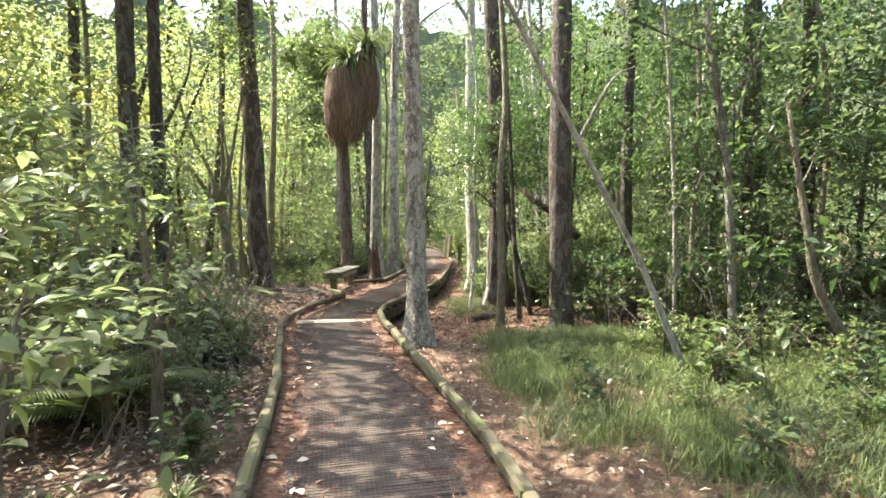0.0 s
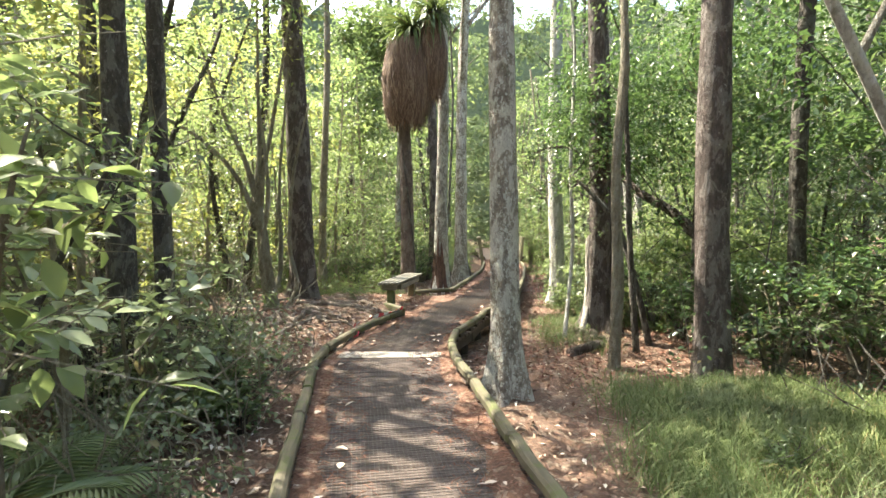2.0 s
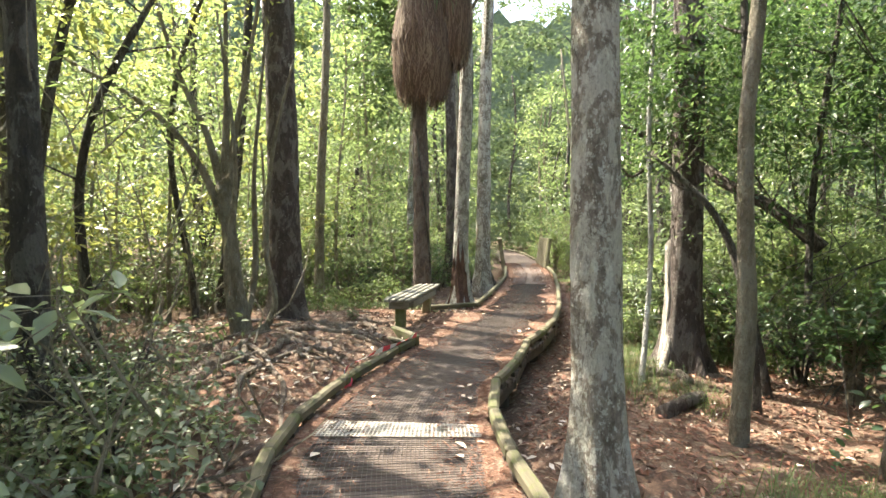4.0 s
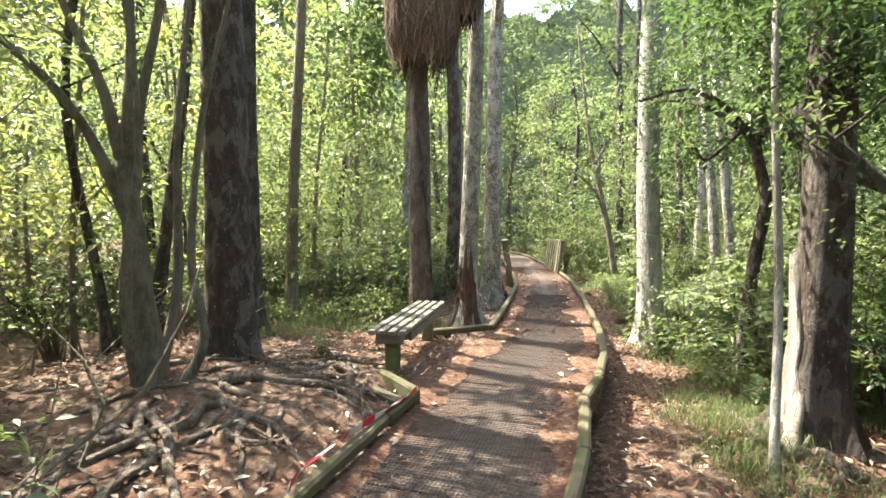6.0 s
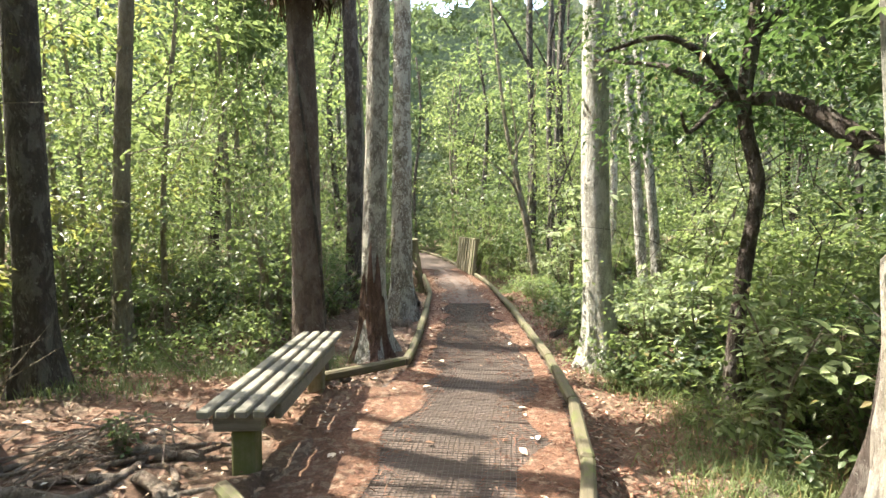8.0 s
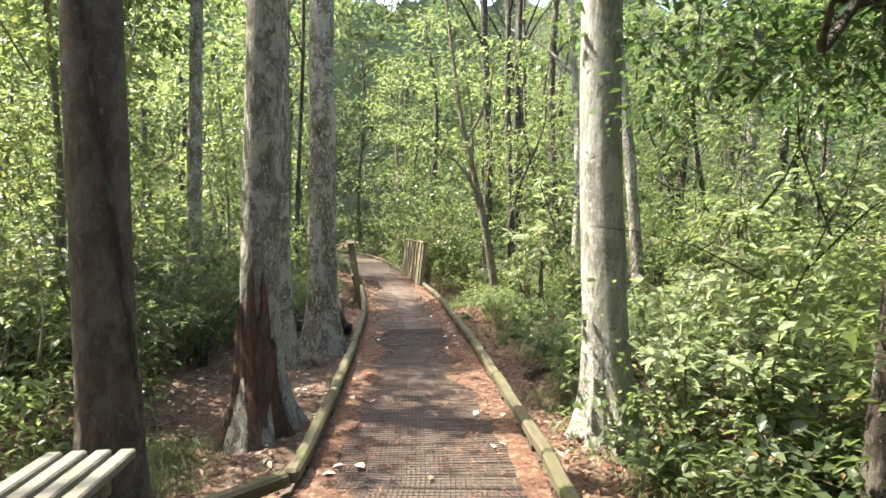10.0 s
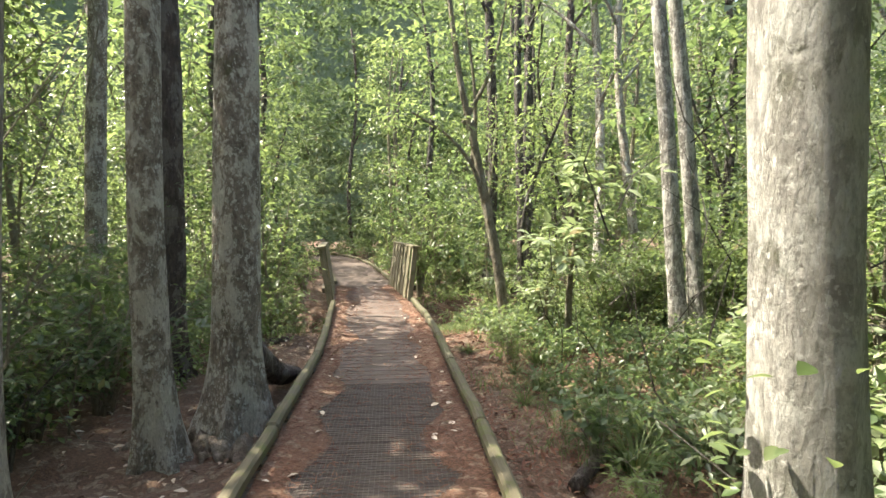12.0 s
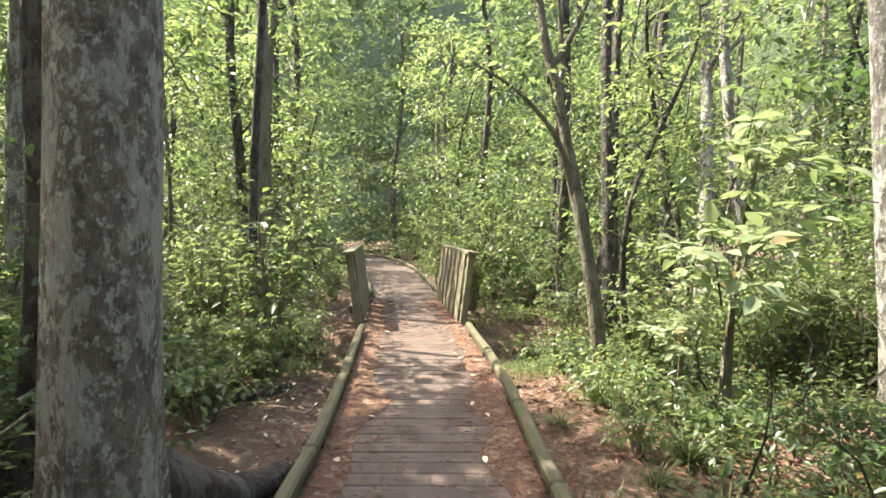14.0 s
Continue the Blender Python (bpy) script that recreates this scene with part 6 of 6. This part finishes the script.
def timber(name, a, b, wide, tall, material, parent=walkway, label="", seed=0, bevel=0.018):
    a, b = Vector(a), Vector(b)
    d = b - a
    me = box_mesh(name, d.length, wide, tall, material, bevel, max(2, int(d.length / 0.35)), 0.012, seed)
    return under(name, me, parent, label, Matrix.LocRotScale((a + b) / 2, d.to_track_quat("X", "Z"), None))


def kerb_run(points, seed):
    for k, ((y0, x0), (y1, x1)) in enumerate(zip(points, points[1:])):
        ln = math.hypot(y1 - y0, x1 - x0)
        u = ((x1 - x0) / ln * 0.006, (y1 - y0) / ln * 0.006)
        timber("kerb_beam", (x0 + u[0], y0 + u[1], 0.085), (x1 - u[0], y1 - u[1], 0.085), 0.085, 0.085, KERB, seed=seed + k)
        for q in (0.2, 0.8):
            timber("spacer_block", (x0 + (x1 - x0) * q - u[0] * 10, y0 + (y1 - y0) * q - u[1] * 10, 0.02), (x0 + (x1 - x0) * q + u[0] * 10, y0 + (y1 - y0) * q + u[1] * 10, 0.02), 0.07, 0.05, BEARER, bevel=0.006)


kerb_run([(-4, -0.62)] + [p for p in LEFT if -1 < p[0] < 10.9], 1)
kerb_run([p for p in LEFT if 13.9 < p[0] < 23.8], 30)
kerb_run([p for p in RIGHT if p[0] < 23.9], 60)
kerb_run([p for p in LEFT if p[0] > 26.9], 100)
kerb_run([p for p in RIGHT if p[0] > 27.0], 120)
timber("kerb_beam", (-2.33, 13.46, 0.085), (-1.6, 13.97, 0.085), 0.085, 0.085, KERB, seed=200)
timber("spacer_block", (-2.2, 13.55, 0.02), (-2.1, 13.62, 0.02), 0.07, 0.05, BEARER)
# stacked end timbers by the bench
timber("end_timber", (-2.5, 11.36, 0.07), (-2.06, 10.82, 0.07), 0.08, 0.17, KERB, label="short thick mossy end timber", seed=210)
timber("end_timber", (-2.46, 11.05, 0.0), (-2.12, 10.7, 0.0), 0.1, 0.14, KERB, seed=211)
# bearers and stub posts beneath
for edge, sign in ((LEFT, 1), (RIGHT, -1)):
    for k, ((y0, x0), (y1, x1)) in enumerate(zip(edge, edge[1:])):
        ln = math.hypot(y1 - y0, x1 - x0)
        u = ((x1 - x0) / ln * 0.004, (y1 - y0) / ln * 0.004)
        timber("bearer", (x0 + u[0] + sign * 0.03, y0 + u[1], -0.115), (x1 - u[0] + sign * 0.03, y1 - u[1], -0.115), 0.05, 0.14, BEARER, bevel=0.005, seed=k)
        z0 = gz(x0 + sign * 0.12, y0) - 0.2
        timber("stub_post", (x0 + sign * 0.12, y0, z0), (x0 + sign * 0.12, y0, -0.05), 0.1, 0.1, BEARER, bevel=0.008, seed=k)

# wire netting stapled over the planks
pieces_v, pieces_f = [], []


def strip(a, b, half, z, store_v, store_f):
    d = np.array(b) - np.array(a)
    s = np.array((-d[1], d[0])) / (np.hypot(*d) + 1e-9) * half
    k = len(store_v)
    for p in (a, b):
        store_v += [(p[0] - s[0], p[1] - s[1], z - 0.004), (p[0] - s[0] * 0.5, p[1] - s[1] * 0.5, z), (p[0] + s[0] * 0.5, p[1] + s[1] * 0.5, z), (p[0] + s[0], p[1] + s[1], z - 0.004)]
    store_f += [(k + i, k + i + 1, k + i + 5, k + i + 4) for i in range(3)]


def deck_point(y, q):
    """A point of the deck at station y and share q of its width, square to the walk."""
    c0, c1 = mid_x(y - 0.3), mid_x(y + 0.3)
    d = np.array((c1 - c0, 0.6))
    d /= np.hypot(*d)
    half = (right_x(y) - left_x(y)) / 2 * d[1]
    s = (q - 0.5) * 2 * half
    return mid_x(y) + d[1] * s, y - d[0] * s


ys = np.arange(0.8, 18.6, 0.3)
NW = 44
for i in range(NW + 1):
    q = 0.07 + 0.86 * i / NW
    pts = [deck_point(y, q) for y in ys]
    for a, b in zip(pts, pts[1:]):
        strip(a, b, 0.0015, 0.0085, pieces_v, pieces_f)
for y in np.arange(0.8, 18.5, 0.034):
    pts = [deck_point(y, q) for q in (0.07, 0.5, 0.93)]
    for a, b in zip(pts, pts[1:]):
        strip(a, b, 0.0017, 0.009, pieces_v, pieces_f)
net = under("wire_netting", make_mesh("wire_netting", pieces_v, pieces_f, NET), walkway, "dark wire netting over the planks")
net["kind"] = "stuff"
# overlap strip of netting; its brightness is a sun dapple put into the colour
pv, pf = [], []
for y in np.arange(8.05, 8.3, 0.03):
    pts = [deck_point(y, q) for q in (0.04, 0.96)]
    strip(pts[0], pts[1], 0.006, 0.016, pv, pf)
for i in range(46):
    strip(deck_point(8.04, 0.04 + 0.92 * i / 45), deck_point(8.3, 0.04 + 0.92 * i / 45), 0.006, 0.0165, pv, pf)
under("netting_strip", make_mesh("netting_strip", pv, pf, NET_SUN_DAPPLE), walkway, "netting overlap strip, sun dapple put into its pale colour")

# red needles and crumbs drifted against the kerbs
g2 = np.random.default_rng(90)
nv, nf = [], []
for side in (0, 1):
    stations = np.arange(0.6, 27.0, 0.12)
    for j, y in enumerate(stations):
        reach = 0.07 + 0.1 * abs(noise.noise(Vector((y * 0.9, side * 9.0, 0)))) * 2 + 0.02 * g2.random()
        reach *= 1.0 + 0.5 * min(1.0, max(0.0, (y - 13.5) / 2.0))
        if side == 0 and 10.9 < y < 13.9:
            reach += 0.1
        a = deck_point(y, 0.0 + 0.03 if side == 0 else 0.97)
        b = deck_point(y, 0.03 + reach if side == 0 else 0.97 - reach)
        m = deck_point(y, 0.03 + reach * 0.5 if side == 0 else 0.97 - reach * 0.5)
        nv += [(*a, 0.022), (*m, 0.017 + 0.006 * g2.random()), (*b, 0.006)]
        if j:
            k = len(nv) - 6
            for i in (0, 1):
                nf.append((k + i, k + i + 1, k + i + 4, k + i + 3))
drift = under("needle_drift", make_mesh("needle_drift", nv, nf, SOIL_RED), walkway, "red-brown needle litter drifted along the kerb")
drift["kind"] = "stuff"
n = 21000
y = 0.6 + 26 * g2.random(n)
edge = g2.random(n) ** 2.2 * np.where(y > 14, 0.42, 0.32)
q = np.where(g2.random(n) < 0.5, 0.03 + edge, 0.97 - edge)
xy = np.array([deck_point(a, b) for a, b in zip(y, q)])
P = np.column_stack([xy, 0.014 + 0.016 * g2.random(n)])
size = 0.035 + 0.05 * g2.random(n)
nd = under("needles", leaf_mesh("needles", P, unit(n, 0.12, g2), unit(n, 1, g2) * 0.3 + (0, 0, 1), size, size * 0.1, NEEDLE), walkway, "scattered reddish needles")
nd["kind"] = "stuff"

# fallen leaves on the deck
LITTER_SHAPES = [leaf_mesh("fallen_leaf", np.array([(-0.5, 0.0, 0.0)]), np.array([(1.0, 0.15 * (j - 2), 0.0)]), np.array([(0.1 * (j - 3), 0.15, 1.0)]), 1.0, 0.32 + 0.07 * j, LITTER_PALE if j % 3 else LITTER, 0.18, 0.05, True) for j in range(6)]
for k in range(170):
    y = 1.5 + 23.5 * g2.random()
    q = 0.06 + 0.88 * g2.random()
    if k % 3:
        q = 0.05 + 0.2 * g2.random() if k % 2 else 0.95 - 0.2 * g2.random()
    x, yy = deck_point(y, q)
    s = 0.045 + 0.05 * g2.random()
    lf = new("fallen_leaf", LITTER_SHAPES[k % 6])
    lf.matrix_basis = Matrix.LocRotScale((x, yy, 0.022), Euler((0.12 * g2.normal(), 0.12 * g2.normal(), 6.283 * g2.random())), (s, s, s))
    tagged(lf, "pale dry fallen leaf lying on the boardwalk", "leaf", "fallen leaves on the boardwalk")

# planks, each its own board
PLANKS = [box_mesh("plank", 1.0, 0.143, 0.042, PLANK, 0.006, 3, 0.004, 300 + k) for k in range(6)]
for me in PLANKS:
    for v in me.vertices:
        v.co.x = max(-0.5, min(0.5, v.co.x))
y, k = -2.4, 0
while y < 41.5:
    ax, ay = deck_point(y, 0.0)
    bx_, by_ = deck_point(y, 1.0)
    ob = under("plank", PLANKS[k * 7 % 6], walkway)
    ob.matrix_basis = Matrix.LocRotScale(((ax + bx_) / 2, (ay + by_) / 2, -0.0245 + 0.003 * g2.random()), Euler((0, 0, math.atan2(by_ - ay, bx_ - ax) + 0.004 * g2.normal())), (math.hypot(bx_ - ax, by_ - ay) + 0.06, 1, 1))
    y += 0.149
    k += 1

# green tussocks in the needle litter beside the boardwalk
for x, y, s in ((1.25, 17.1, 0.42), (1.6, 17.5, 0.45), (1.9, 17.2, 0.4), (1.45, 18.2, 0.42), (1.8, 18.8, 0.45), (1.2, 19.0, 0.4), (2.2, 18.0, 0.45), (1.5, 19.9, 0.42), (1.9, 20.4, 0.45), (1.3, 21.2, 0.4)):
    tussock(x, y, 1.35 * s, 110, "bright green tussock among red-brown needles", 0.018)
